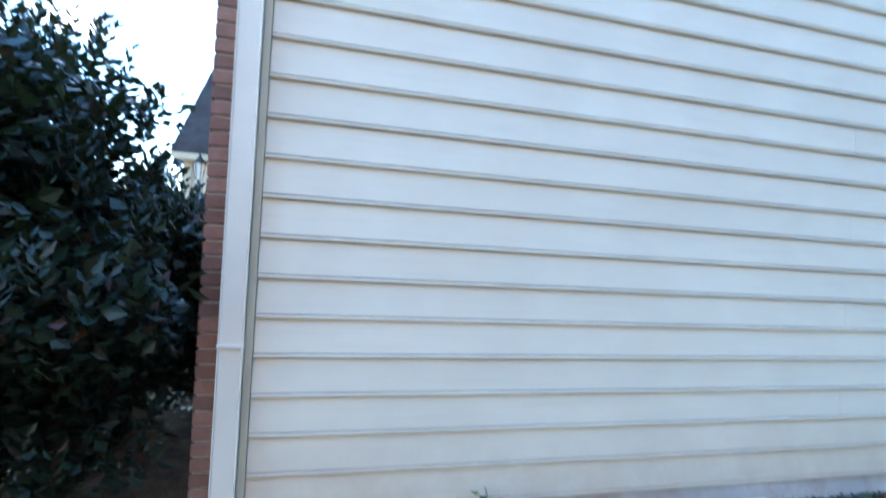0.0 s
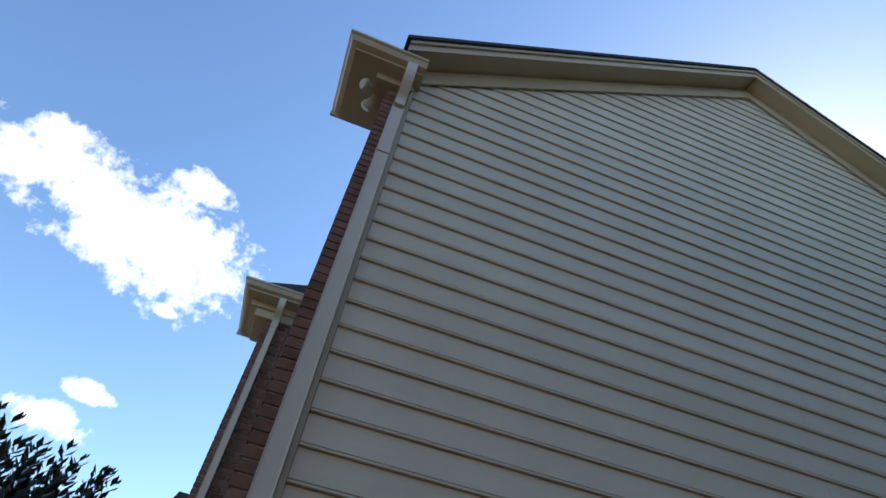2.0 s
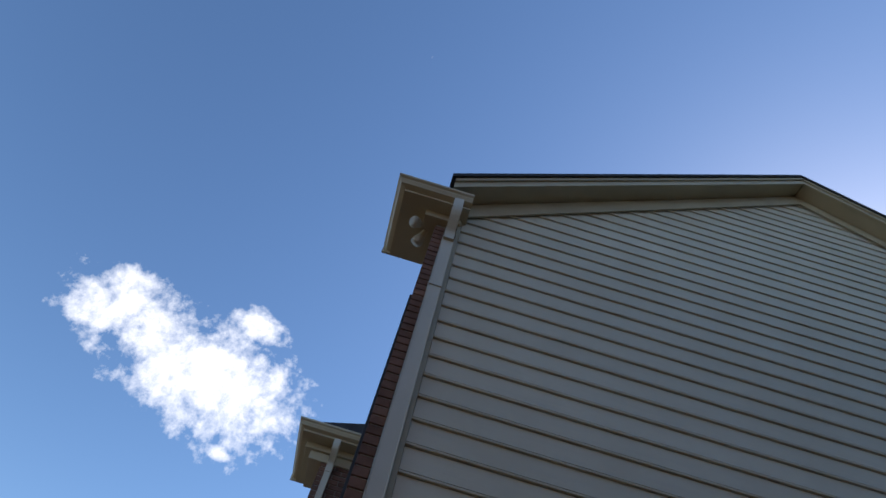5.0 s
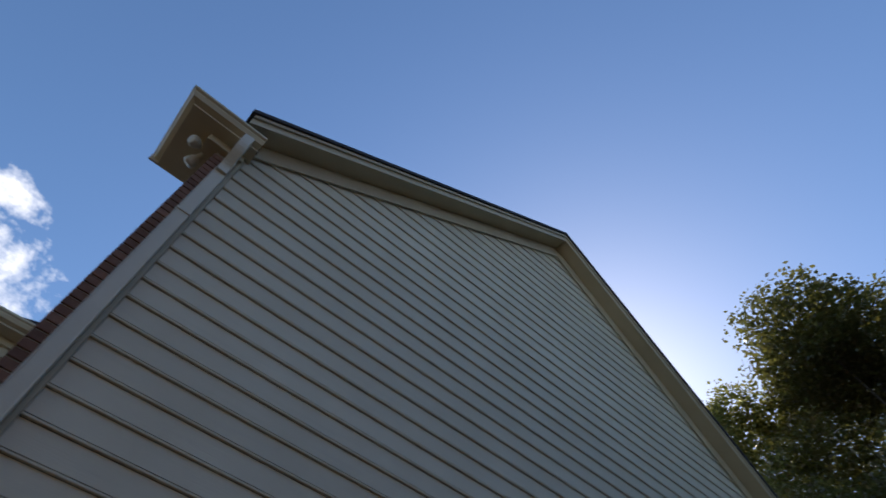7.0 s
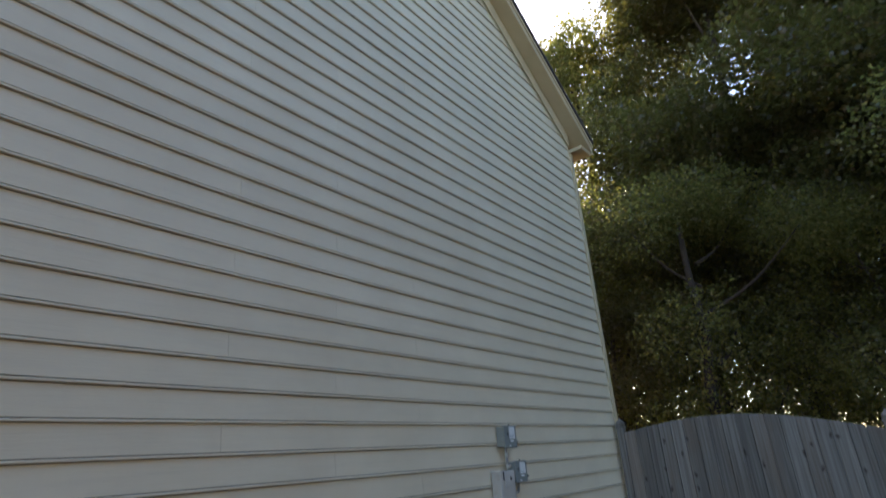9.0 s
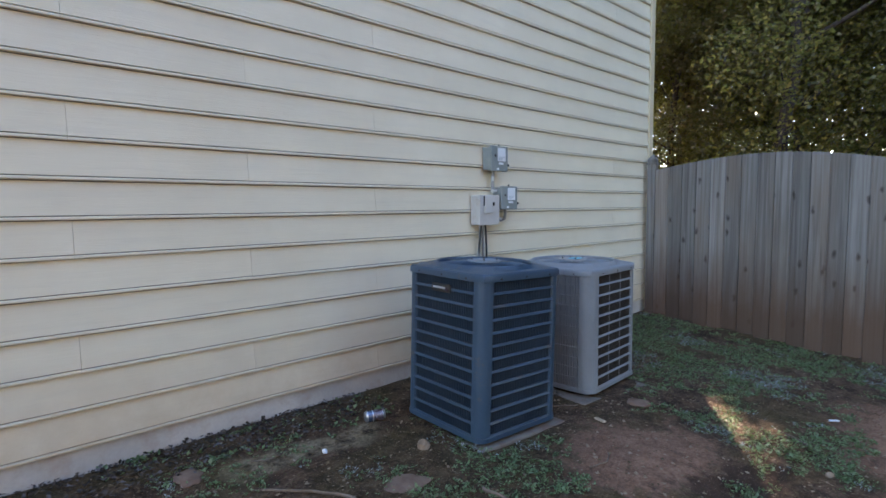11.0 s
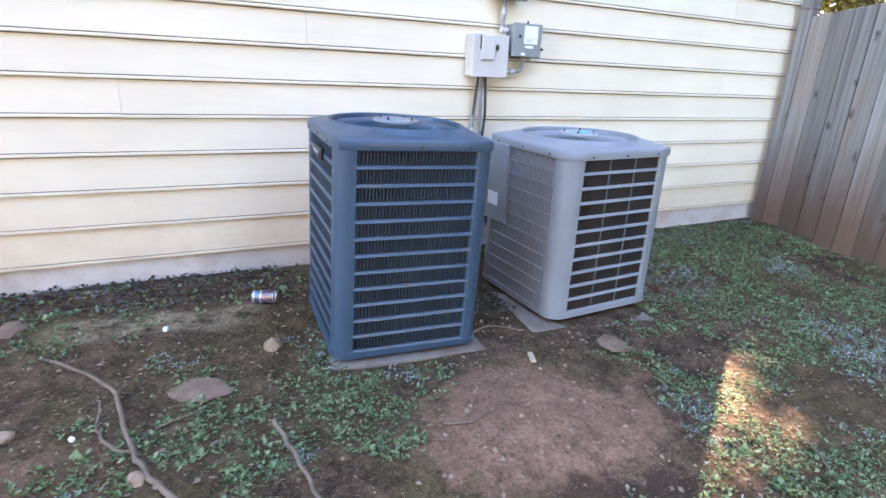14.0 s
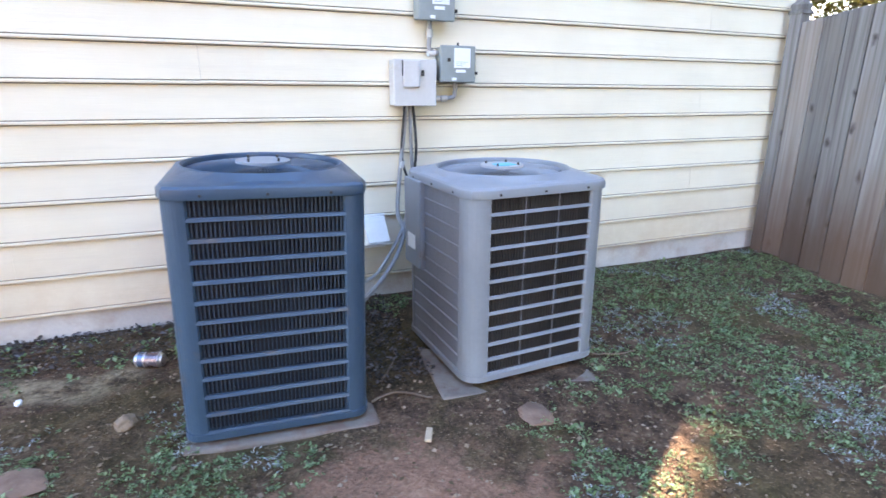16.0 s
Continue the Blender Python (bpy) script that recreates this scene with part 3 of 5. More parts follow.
def slab(x0, x1, y0, y1, up0, up1):
    """A sloping board between two heights over the roof line, from x0 to x1."""
    return prism([(x0, roof_top(x0) + up0), (x1, roof_top(x1) + up0), (x1, roof_top(x1) + up1), (x0, roof_top(x0) + up1)], "y", y0, y1)


roof = thing("roof", "dark shingled gable roof with beige rake boards", "roof", kind="structure")
for a, b in ((FRONT, RIDGE_X - 0.001), (RIDGE_X + 0.001, BACK)):
    inner = -0.20 if a < 2 else a
    low = -0.18 if a < 2 else a          # the front slope dies behind the eave return
    part("shingle_layer", slab(max(a, -0.22), b, -RAKE - 0.045, 0.70, 0.0, 0.055), M_SHINGLE, roof)
    part("shingle_layer", slab(inner, b, 0.702, 12.0, 0.0, 0.055), M_SHINGLE, roof)
    part("roof_deck", slab(low + 0.02, b - 0.02 if b > 5 else b, -RAKE + 0.028, 0.69, -0.10, -0.004), M_TRIM, roof)
    part("roof_deck", slab(inner + 0.02, b - 0.02 if b > 5 else b, 0.692, 12.0, -0.10, -0.004), M_TRIM, roof)
    part("rake_board", slab(low, b, -RAKE, -RAKE + 0.024, -0.15, -0.004), M_TRIM, roof)
    part("rake_trim", slab(low, b, -RAKE - 0.022, -RAKE - 0.003, -0.055, -0.005), M_TRIM, roof)
    part("rake_soffit", slab(low + 0.01, b - 0.03 if b > 5 else b, -RAKE + 0.028, -0.004, -0.128, -0.104), M_TRIM, roof)
    lo, hi = (0.02, RIDGE_X) if a < 2 else (RIDGE_X, LENGTH - 0.02)
    part("frieze_board", slab(lo, hi, -0.052, -0.034, -0.36, -0.132), M_TRIM, roof)
part("ridge_cap", prism([(RIDGE_X - 0.12, roof_top(RIDGE_X - 0.12) + 0.057), (RIDGE_X, roof_top(RIDGE_X) + 0.057), (RIDGE_X + 0.12, roof_top(RIDGE_X + 0.12) + 0.057), (RIDGE_X + 0.12, roof_top(RIDGE_X + 0.12) + 0.07), (RIDGE_X, roof_top(RIDGE_X) + 0.08), (RIDGE_X - 0.12, roof_top(RIDGE_X - 0.12) + 0.07)], "y", -RAKE - 0.03, 12.0), M_SHINGLE, roof)
# rear eave end
part("eave_return", box(LENGTH + 0.004, BACK - 0.02, -RAKE + 0.03, 0.25, 6.0, 6.06, 0.006), M_TRIM, roof)
part("eave_fascia", box(BACK - 0.018, BACK + 0.02, -RAKE + 0.01, 12.0, 6.02, 6.17, 0.004), M_TRIM, roof)


def eave_box(name, x_out, x_in, y0, y1, z, wall_y, rise, stepped, label):
    """A boxed eave end: moulded gutter along the outside, soffit panel, and a stepped frieze below."""
    ob = thing(name, label, "eave", kind="structure")
    gut = [(0.0, 0.0), (0.0, 0.015), (-0.055, 0.035), (-0.075, 0.075), (-0.075, 0.085), (-0.095, 0.10), (-0.095, 0.125), (0.0, 0.125)]
    # one moulded run, mitred round the outer corner
    cx, cy = x_out + 0.095, y0 + 0.095
    part("gutter", lofted([[(x_in, cy + u, z + v) for u, v in gut], [(cx + u, cy + u, z + v) for u, v in gut], [(cx + u, y1, z + v) for u, v in gut]]), M_TRIM, ob)
    part("soffit", box(x_out + 0.09, x_in, y0 + 0.09, y1 - 0.003, z - 0.012, z + 0.010), M_TRIM, ob)
    part("end_fascia", box(x_out + 0.004, x_in - 0.1, y1 - 0.002, y1 + 0.02, z - 0.004, z + 0.12), M_TRIM, ob)
    part("frieze", box(x_out + (0.17 if stepped else 0.33), x_in - 0.05, wall_y - 0.06, y1 - (0.2 if stepped else 0.45), z - 0.10, z - 0.014, 0.004), M_TRIM, ob)
    if stepped:
        part("frieze_step", box(x_out + 0.26, x_in - 0.09, wall_y - 0.02, y1 - 0.3, z - 0.22, z - 0.102, 0.004), M_TRIM, ob)
    part("roof_edge", prism([(x_out + 0.0, z + 0.127), (x_in, z + 0.127), (x_in, z + 0.135 + (x_in - x_out) * rise), (x_out + 0.25, z + 0.135)], "y", y0 + 0.03, y1 + 0.03), M_SHINGLE, ob)
    return ob


eave_box("eave_return_front", -0.69, 0.03, -0.275, 0.56, 6.015, 0.0, 0.02, False, "beige boxed eave return with moulded gutter at the roof corner")
eave_box("eave_return_bay", -1.27, -0.30, 3.70, 5.05, 6.03, 4.05, 0.22, True, "beige boxed eave return on the brick wing")


# ---- downspouts, flood lights, brick edge strip ----
def downspout(x0, x1, y0, y1, z_top, joints, elbow, label):
    """A ribbed square pipe with bands at its joints and an elbow up to the gutter."""
    ob = thing("downspout", label, "downspout", (x0, y0, 0))
    n = 1
    outline = [(x1, y1), (x0, y1), (x0, y0)]
    for i in range(n):
        a, b = x0 + (x1 - x0) * i / n, x0 + (x1 - x0) * (i + 1) / n
        outline += [(a + 0.004, y0), (a + 0.008, y0 + 0.006), (b - 0.008, y0 + 0.006), (b - 0.004, y0)]
    outline += [(x1, y0)]
    pts = [(u - x0, v - y0) for u, v in outline]
    part("pipe", prism(pts, "z", 0.02, z_top), M_SPOUT, ob)
    for z in joints:
        part("joint_band", box(-0.004, x1 - x0 + 0.004, -0.004, y1 - y0, z, z + 0.018, 0.002), M_SPOUT, ob)
    prev = [Vector(p) - Vector((x0, y0, 0)) for p in elbow]
    part("elbow", tube(curve_points(prev, 5), 0.062, 4), M_SPOUT, ob)
    return ob


downspout(-0.143, -0.038, -0.080, -0.005, 5.62, (0.93, 4.93), [(-0.09, -0.06, 5.58), (-0.09, -0.07, 5.70), (-0.09, -0.20, 5.86), (-0.09, -0.21, 6.03)], "cream ribbed downspout on the corner of the siding")
downspout(-0.735, -0.655, 3.96, 4.045, 5.70, (2.9,), [(-0.695, 4.0, 5.66), (-0.695, 3.98, 5.80), (-0.695, 3.83, 5.92), (-0.695, 3.82, 6.03)], "beige downspout on the brick wing")


def flood_light(at, aims, label):
    ob = thing("flood_light", label, "lamp", at)
    plate = bmesh.new()
    disc(plate, (0, 0), 0, 0.06, -0.03, 0.0, 20)
    part("mounting_plate", plate, M_TRIM, ob)
    for aim in aims:
        d = Vector(aim).normalized()
        base = Vector((0, 0, -0.035))
        socket = part("socket", tube([base, base + d * 0.05, base + d * 0.10], 0.03, 12, taper=[0.018, 0.026, 0.030]), M_TRIM, ob)
        pts = [base + d * q for q in (0.095, 0.12, 0.15, 0.185, 0.205, 0.212)]
        part("bulb", tube(pts, 0.05, 16, taper=[0.026, 0.040, 0.054, 0.056, 0.042, 0.012]), M_BULB, socket, smooth=True)
    return ob


flood_light((-0.30, 0.12, 6.014), ((-0.75, -0.45, -0.5), (-0.35, 0.55, -0.75)), "twin bulb flood light with frosted lenses under the eave")

# the dark panel stands in for the shadowed edge of the brick
shutter = thing("window_shutter", "short beige casing and dark strip for the shadowed brick edge", "shutter", (-0.23, 0.80, 0))
part("casing", box(-0.035, -0.003, 0.0, 0.06, 5.30, 5.86), M_TRIM, shutter)
part("panel", box(-0.062, -0.004, 0.062, 0.45, 3.6, 5.86, 0.004), M_EDGE_SHADE, shutter)


# ---- the neighbouring wing with its lantern ----
def build_neighbour():
    ob = thing("garage_wing", "brick and cream wing with a dark hipped roof", "house", (0, 0, 0))
    part("brick_wall", box(-2.02, -0.9, 9.2, 14.0, -0.4, 2.25), M_BRICK, ob)
    part("cream_wall", box(-2.02, -0.9, 9.2, 14.0, 2.252, 2.86), M_CREAM, ob)
    part("corner_trim", box(-2.06, -1.90, 9.16, 9.198, -0.3, 2.86), M_TRIM, ob)
    part("gutter", prism([(-2.20, 2.86), (-0.9, 2.86), (-0.9, 2.98), (-2.24, 2.98)], "y", 8.9, 14.3), M_TRIM, ob)
    part("roof", prism([(-2.26, 2.985), (-0.9, 2.985), (-0.9, 4.75), (-1.54, 4.75)], "y", 8.88, 14.3), M_SHINGLE, ob)


build_neighbour()


def build_lantern():
    ob = thing("lantern", "black iron lantern with pale glass panes", "lamp", (-1.70, 8.8, 0))
    part("post", tube([(0, 0, -0.1), (0, 0, 2.45)], 0.035, 8, taper=[0.05, 0.03]), M_BLACK, ob)
    part("glass", tube([(0, 0, 2.47), (0, 0, 2.78)], 0.09, 6, taper=[0.065, 0.11]), M_GLASS_LAMP, ob)
    for k in range(6):
        a = k * math.pi / 3
        part("rib", tube([(0.067 * math.cos(a), 0.067 * math.sin(a), 2.46), (0.113 * math.cos(a), 0.113 * math.sin(a), 2.79)], 0.008, 4), M_BLACK, ob)
    part("roof", tube([(0, 0, 2.78), (0, 0, 2.86), (0, 0, 2.93), (0, 0, 3.02)], 0.1, 6, taper=[0.15, 0.07, 0.02, 0.008]), M_BLACK, ob)


build_lantern()


# ---- fence ----
POST_A, POST_B = (9.0, -0.11), (9.0, -2.91)


def fence_post(parent, x, y, z_top):
    bm = box(x - 0.045, x + 0.045, y - 0.045, y + 0.045, ground_z(x, y) - 0.2, z_top, 0.004)
    ob = part("post", bm, M_FENCE, parent)
    cap = tube([(x, y, z_top), (x, y, z_top + 0.02), (x, y, z_top + 0.025), (x, y, z_top + 0.06), (x, y, z_top + 0.125)], 0.05, 4, taper=[0.075, 0.075, 0.06, 0.066, 0.004])
    part("cap", cap, M_FENCE, ob)


def build_fence():
    ob = thing("fence", "weathered grey wooden fence with an arched top between gothic posts", "fence")
    fence_post(ob, *POST_A, 1.74)
    fence_post(ob, *POST_B, 1.575)
    rng = random.Random(11)
    y, y_end = POST_A[1] - 0.048, POST_B[1] + 0.048
    n = 18
    w = (y - y_end) / n
    for i in range(n):
        y1 = y - i * w - rng.uniform(-0.0030, -0.0018)
        y0 = y - (i + 1) * w + rng.uniform(-0.0030, -0.0018)
        s = (i + 0.5) / n

        def top(s):
            return 1.68 - 0.17 * s + 0.19 * math.sin(math.pi * s)
        bot = ground_z(9.0, (y0 + y1) / 2) + 0.01 + rng.uniform(-0.015, 0.02)
        za, zb = top(i / n), top((i + 1) / n)
        x = 8.964 + 0.008 * (i % 2) + rng.uniform(-0.004, 0.004)
        lean = rng.uniform(-0.001, 0.001)
        g0, g1 = rng.uniform(0.0048, 0.0064), rng.uniform(0.0048, 0.0064)
        bm = prism([(y1 - g1, bot), (y0 + g0, bot), (y0 + g0 + lean, zb), (y1 - g1 + lean, za)], "x", x, x + 0.013)
        bmesh.ops.bevel(bm, geom=list(bm.edges), offset=0.003, segments=1, affect="EDGES")
        # added backing strip stops light through the gap, so it reads dark
        add_box(bm, x + 0.0145, x + 0.0195, y0 - 0.006, y0 + 0.016, bot + 0.01, zb - 0.006)
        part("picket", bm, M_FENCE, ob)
    for z in (0.22, 0.85, 1.42):
        bm = prism([(POST_A[1] - 0.045, z), (POST_A[1] - 0.045, z + 0.085), (POST_B[1] + 0.045, z - 0.085), (POST_B[1] + 0.045, z - 0.17)], "x", 8.995, 9.033)
        part("rail", bm, M_FENCE, ob)


build_fence()


# ---- condensing units ----
def rounded_square(half, r, n=5):
    pts = []
    for cx, cy, a0 in ((half - r, half - r, 0), (-half + r, half - r, 90), (-half + r, -half + r, 180), (half - r, -half + r, 270)):
        for k in range(n + 1):
            a = radians(a0 + 90 * k / n)
            pts.append((cx + r * math.cos(a), cy + r * math.sin(a)))
    return pts


def feet(ob, half):
    for sx in (-1, 1):
        for sy in (-1, 1):
            bm = bmesh.new()
            disc(bm, (sx * (half - 0.08), sy * (half - 0.08)), 0, 0.03, -0.035, 0.002, 12)
            part("foot", bm, M_CABLE, ob)


def condenser(at, half, height, rows, paint, wire, closed_left, r, label):
    """A square condensing unit: base pan, coil, corner panels, louvred guards, domed top with a fan under a wire grille."""
    ob = thing("condensing_unit", label, "air conditioner", at, group="condensing units beside the wall")
    cap_h = 0.062
    z0, z1 = 0.014, height - cap_h
    base = rounded_square(half + 0.004, r)
    part("base_pan", lofted([[(x, y, 0.0) for x, y in base], [(x, y, z0 + 0.012) for x, y in base]]), paint, ob)
    feet(ob, half)
    coil = rounded_square(half - 0.035, r - 0.03)
    part("coil", lofted([[(x, y, z0) for x, y in coil], [(x, y, z1 + 0.01) for x, y in coil]]), M_COIL, ob)
    # corner panels, wrapped round the corners
    arc = 8
    for c in range(4):
        a0 = 90 * c
        sx, sy = (1, 1) if c == 0 else (-1, 1) if c == 1 else (-1, -1) if c == 2 else (1, -1)
        cx, cy = sx * (half - r), sy * (half - r)
        flat = 0.012
        outer = []
        d0, d1 = Vector((math.cos(radians(a0)), math.sin(radians(a0)))), Vector((math.cos(radians(a0 + 90)), math.sin(radians(a0 + 90))))
        outer.append(Vector((cx, cy)) + d0 * r - d1 * flat)
        for k in range(arc + 1):
            a = radians(a0 + 90 * k / arc)
            outer.append(Vector((cx + r * math.cos(a), cy + r * math.sin(a))))
        outer.append(Vector((cx, cy)) + d1 * r - d0 * flat)
        inner = [p - (p - Vector((cx, cy)) * 0.0).normalized() * 0.012 for p in outer]
        pts = [tuple(p) for p in outer] + [tuple(p) for p in inner[::-1]]
        bm = prism(pts, "z", z0, z1)
        part("corner_panel", bm, paint, ob)
    span = half - r - 0.012
    pitch = (z1 - z0 - 0.02) / rows
    wire_mesh = None
    for face in range(4):
        m = Matrix.Rotation(radians(90 * face), 4, "Z")
        closed = closed_left and face == 3
        # a face looks along -y before its turn
        tall = pitch * (0.016 if closed else 0.095)
        for i in range(rows):
            z = z0 + 0.014 + i * pitch
            bm = prism([(-half + 0.006, z - tall), (-half - 0.001, z - tall * 0.8), (-half + 0.003, z + tall), (-half + 0.007, z + tall * 1.15), (-half + 0.014, z + tall), (-half + 0.014, z - tall)], "x", -span, span)
            bm.transform(m)
            part("slat", bm, paint, ob)
        if closed:
            # pressed panel: upright slots between the painted ribs
            n = 26
            rib = mesh_of("panel_rib", box(-span / n * 0.62, span / n * 0.62, -0.010, 0.0, z0 + 0.005, z1 - 0.002), paint)
            for k in range(n + 1):
                rod = new("panel_rib", rib)
                rod.parent = ob
                rod.matrix_local = m @ pose(-span + 2 * span * k / n, -half + 0.014, 0)
            bm = box(-span, span, -half + 0.020, -half + 0.024, z0, z1)
            bm.transform(m)
            part("service_panel", bm, paint, ob)
            bm = box(-span - 0.06, -span * 0.45, -half - 0.020, -half + 0.012, z0 + 0.36, z1 - 0.004, 0.006, 2)
            bm.transform(m)
            part("wiring_cover", bm, paint, ob)
        else:
            n = 36
            if wire_mesh is None:
                wire_mesh = mesh_of("guard_wire", box(-0.0016, 0.0016, -0.012, 0.0, z0 + 0.005, z1 - 0.002), wire)
                dense_mesh = mesh_of("guard_wire", box(-0.0022 if paint is M_NAVY else -0.0034, 0.0022 if paint is M_NAVY else 0.0034, -0.012, 0.0, z0 + 0.005, z1 - 0.002), wire if paint is M_NAVY else paint)
            for k in range(n + 1):
                x = -span + 2 * span * k / n
                rod = new("guard_wire", dense_mesh if face == 3 or paint is M_NAVY else wire_mesh)
                rod.parent = ob
                rod.matrix_local = m @ pose(x, -half + 0.020, 0)
            for k in ((1, 2) if paint is M_GREY else ()):
                x = -span + 2 * span * k / 3
                bm = box(x - 0.0016, x + 0.0016, -half + 0.005, -half + 0.012, z0 + 0.005, z1 - 0.002)
                bm.transform(m)
                part("guard_strap", bm, paint, ob)
    # top: rounded edge, round opening
    ring_n = 48
    hole = half * 0.85

    def circle(rad, z):
        return [(rad * math.cos(2 * math.pi * k / ring_n), rad * math.sin(2 * math.pi * k / ring_n), z) for k in range(ring_n)]

    def square(hf, rr, z):
        out = []
        for k in range(ring_n):
            a = 2 * math.pi * k / ring_n
            dx, dy = math.cos(a), math.sin(a)
            lo, hi = 0.0, 2 * hf
            for _ in range(30):
                mid = (lo + hi) / 2
                qx, qy = abs(dx * mid) - (hf - rr), abs(dy * mid) - (hf - rr)
                inside = (math.hypot(max(qx, 0), max(qy, 0)) + min(max(qx, qy), 0) - rr) < 0
                lo, hi = (mid, hi) if inside else (lo, mid)
            out.append((dx * lo, dy * lo, z))
        return out
    top = [square(half + 0.003, r, z1 - 0.012), square(half + 0.008, r + 0.002, z1 - 0.011), square(half + 0.009, r + 0.003, z1 - 0.006), square(half + 0.009, r + 0.003, z1 + 0.016), square(half + 0.007, r + 0.003, z1 + 0.023), square(half + 0.001, r, z1 + 0.030), square(half - 0.010, r, z1 + 0.034), square(half - 0.026, r, z1 + 0.038),
           circle(hole + 0.015, z1 + cap_h - 0.004), circle(hole + 0.011, z1 + cap_h), circle(hole + 0.006, z1 + cap_h - 0.001), circle(hole + 0.002, z1 + cap_h - 0.006), circle(hole, z1 + cap_h - 0.016), circle(hole - 0.004, z1 - 0.01)]
    part("top_cover", lofted(top, (False, False)), paint, ob, smooth=True)
    zt = z1 + cap_h - 0.010
    bm = bmesh.new()
    disc(bm, (0, 0), 0, 0.098, zt + 0.002, zt + 0.016, 28)
    part("motor_cover", bm, M_HUB if paint is M_GREY else M_NAVY_HUB, ob)
    bm = bmesh.new()
    for k in range(120):
        a = 2 * math.pi * k / 120
        e = Vector((math.cos(a), math.sin(a), 0))
        t = tube([e * 0.078 + Vector((0, 0, zt + 0.006)), e * (hole * 0.6) + Vector((0, 0, zt + 0.004)), e * (hole - 0.001) + Vector((0, 0, zt - 0.012))], 0.0021, 3)
        me = bpy.data.meshes.new("w")
        t.to_mesh(me)
        t.free()
        bm.from_mesh(me)
        bpy.data.meshes.remove(me)
    part("fan_grille", bm, paint, ob)
    for rr in (0.15, 0.22):
        pts = [(rr * math.cos(2 * math.pi * k / 40), rr * math.sin(2 * math.pi * k / 40), zt + 0.001 - (rr - 0.08) * 0.05) for k in range(41)]
        part("grille_ring", tube(pts, 0.003, 4), wire, ob)
    for k in range(3):
        a = 2 * math.pi * k / 3 + 0.4
        bm = bmesh.new()
        vs = []
        for rad, lead, zz in ((0.05, -0.35, -0.05), (0.05, 0.45, -0.08), (hole - 0.02, 0.55, -0.10), (hole - 0.02, -0.25, -0.06)):
            vs.append((rad * math.cos(a + lead), rad * math.sin(a + lead), zt + zz))
        lowv = [bm.verts.new(v) for v in vs]
        upv = [bm.verts.new((x, y, z + 0.004)) for x, y, z in vs]
        bm.faces.new(lowv[::-1])
        bm.faces.new(upv)
        for i in range(4):
            bm.faces.new((lowv[i], lowv[(i + 1) % 4], upv[(i + 1) % 4], upv[i]))
        part("fan_blade", bm, M_FAN, ob)
    for k in range(4):
        a = math.pi / 4 + k * math.pi / 2
        bm = bmesh.new()
        disc(bm, (0.074 * math.cos(a), 0.074 * math.sin(a)), 0, 0.0045, zt + 0.015, zt + 0.028, 8)
        part("bolt", bm, M_SCREW, ob)
    for face in range(4):
        m = Matrix.Rotation(radians(90 * face), 4, "Z")
        for x in (-half * 0.62, 0.0, half * 0.62):
            bm = tube([(x, -half - 0.008, z1 + 0.003), (x, -half - 0.0125, z1 + 0.003)], 0.005, 8)
            bm.transform(m)
            part("screw", bm, M_SCREW, ob)
    return ob


M_NAVY_HUB = material("blue_grey_motor_cover", ((0.16, 0.20, 0.24), (0.22, 0.26, 0.30)), 5, 60, 0.45)
unit_a = condenser((5.283, -0.806, 0.030), 0.322, 0.932, 12, M_NAVY, M_WIRE_N, False, 0.062, "slate blue condensing unit with louvred sides on a concrete pad")
unit_b = condenser((6.336, -0.770, 0.036), 0.338, 0.858, 11, M_GREY, M_WIRE_G, True, 0.082, "pale grey condensing unit with louvred sides on a concrete pad")
unit_a.rotation_euler = (radians(0.8), radians(1.2), radians(-3.2))
unit_b.rotation_euler = (0, radians(-0.4), radians(2.5))
# maker's badge and stickers
badge = part("badge", box(-0.335, -0.320, -0.075, 0.085, 0.775, 0.822, 0.006), M_BLACK, unit_a, "dark badge with a silver bar")
part("badge_bar", box(-0.3375, -0.3348, -0.035, 0.065, 0.795, 0.806), M_HUB, badge)
part("badge_dot", box(-0.3375, -0.3348, -0.062, -0.040, 0.785, 0.803), M_CANRED, badge)
part("sticker", box(-0.045, 0.040, -0.055, 0.010, 0.8642, 0.8680), M_TEAL, unit_b, "teal sticker on the motor cover")
part("rating_label", box(-0.3605, -0.3585, 0.17, 0.26, 0.46, 0.53), M_LABEL, unit_b, "white rating label")


def concrete_pad(x0, x1, y0, y1, z1, turn, tilt, label):
    cx, cy = (x0 + x1) / 2, (y0 + y1) / 2
    bm = box(x0 - cx, x1 - cx, y0 - cy, y1 - cy, -0.12, 0.0, 0.012, 3)
    for v in bm.verts:
        v.co += Vector((noise.noise(v.co * 9), noise.noise(v.co * 9 + Vector((5, 0, 0))), 0)) * 0.012
    ob = part("concrete_pad", bm, M_PAD)
    ob.matrix_world = pose(cx, cy, z1, 0, tilt, turn)
    return tagged(ob, label, "concrete pad", group="pads under the condensing units")


concrete_pad(4.955, 5.650, -1.165, -0.46, 0.006, -4.5, 1.2, "thin dirty concrete pad under the blue condensing unit")
concrete_pad(5.93, 6.66, -1.185, -0.40, 0.004, -6.0, 1.6, "thin dirty concrete pad sunk under the grey condensing unit")


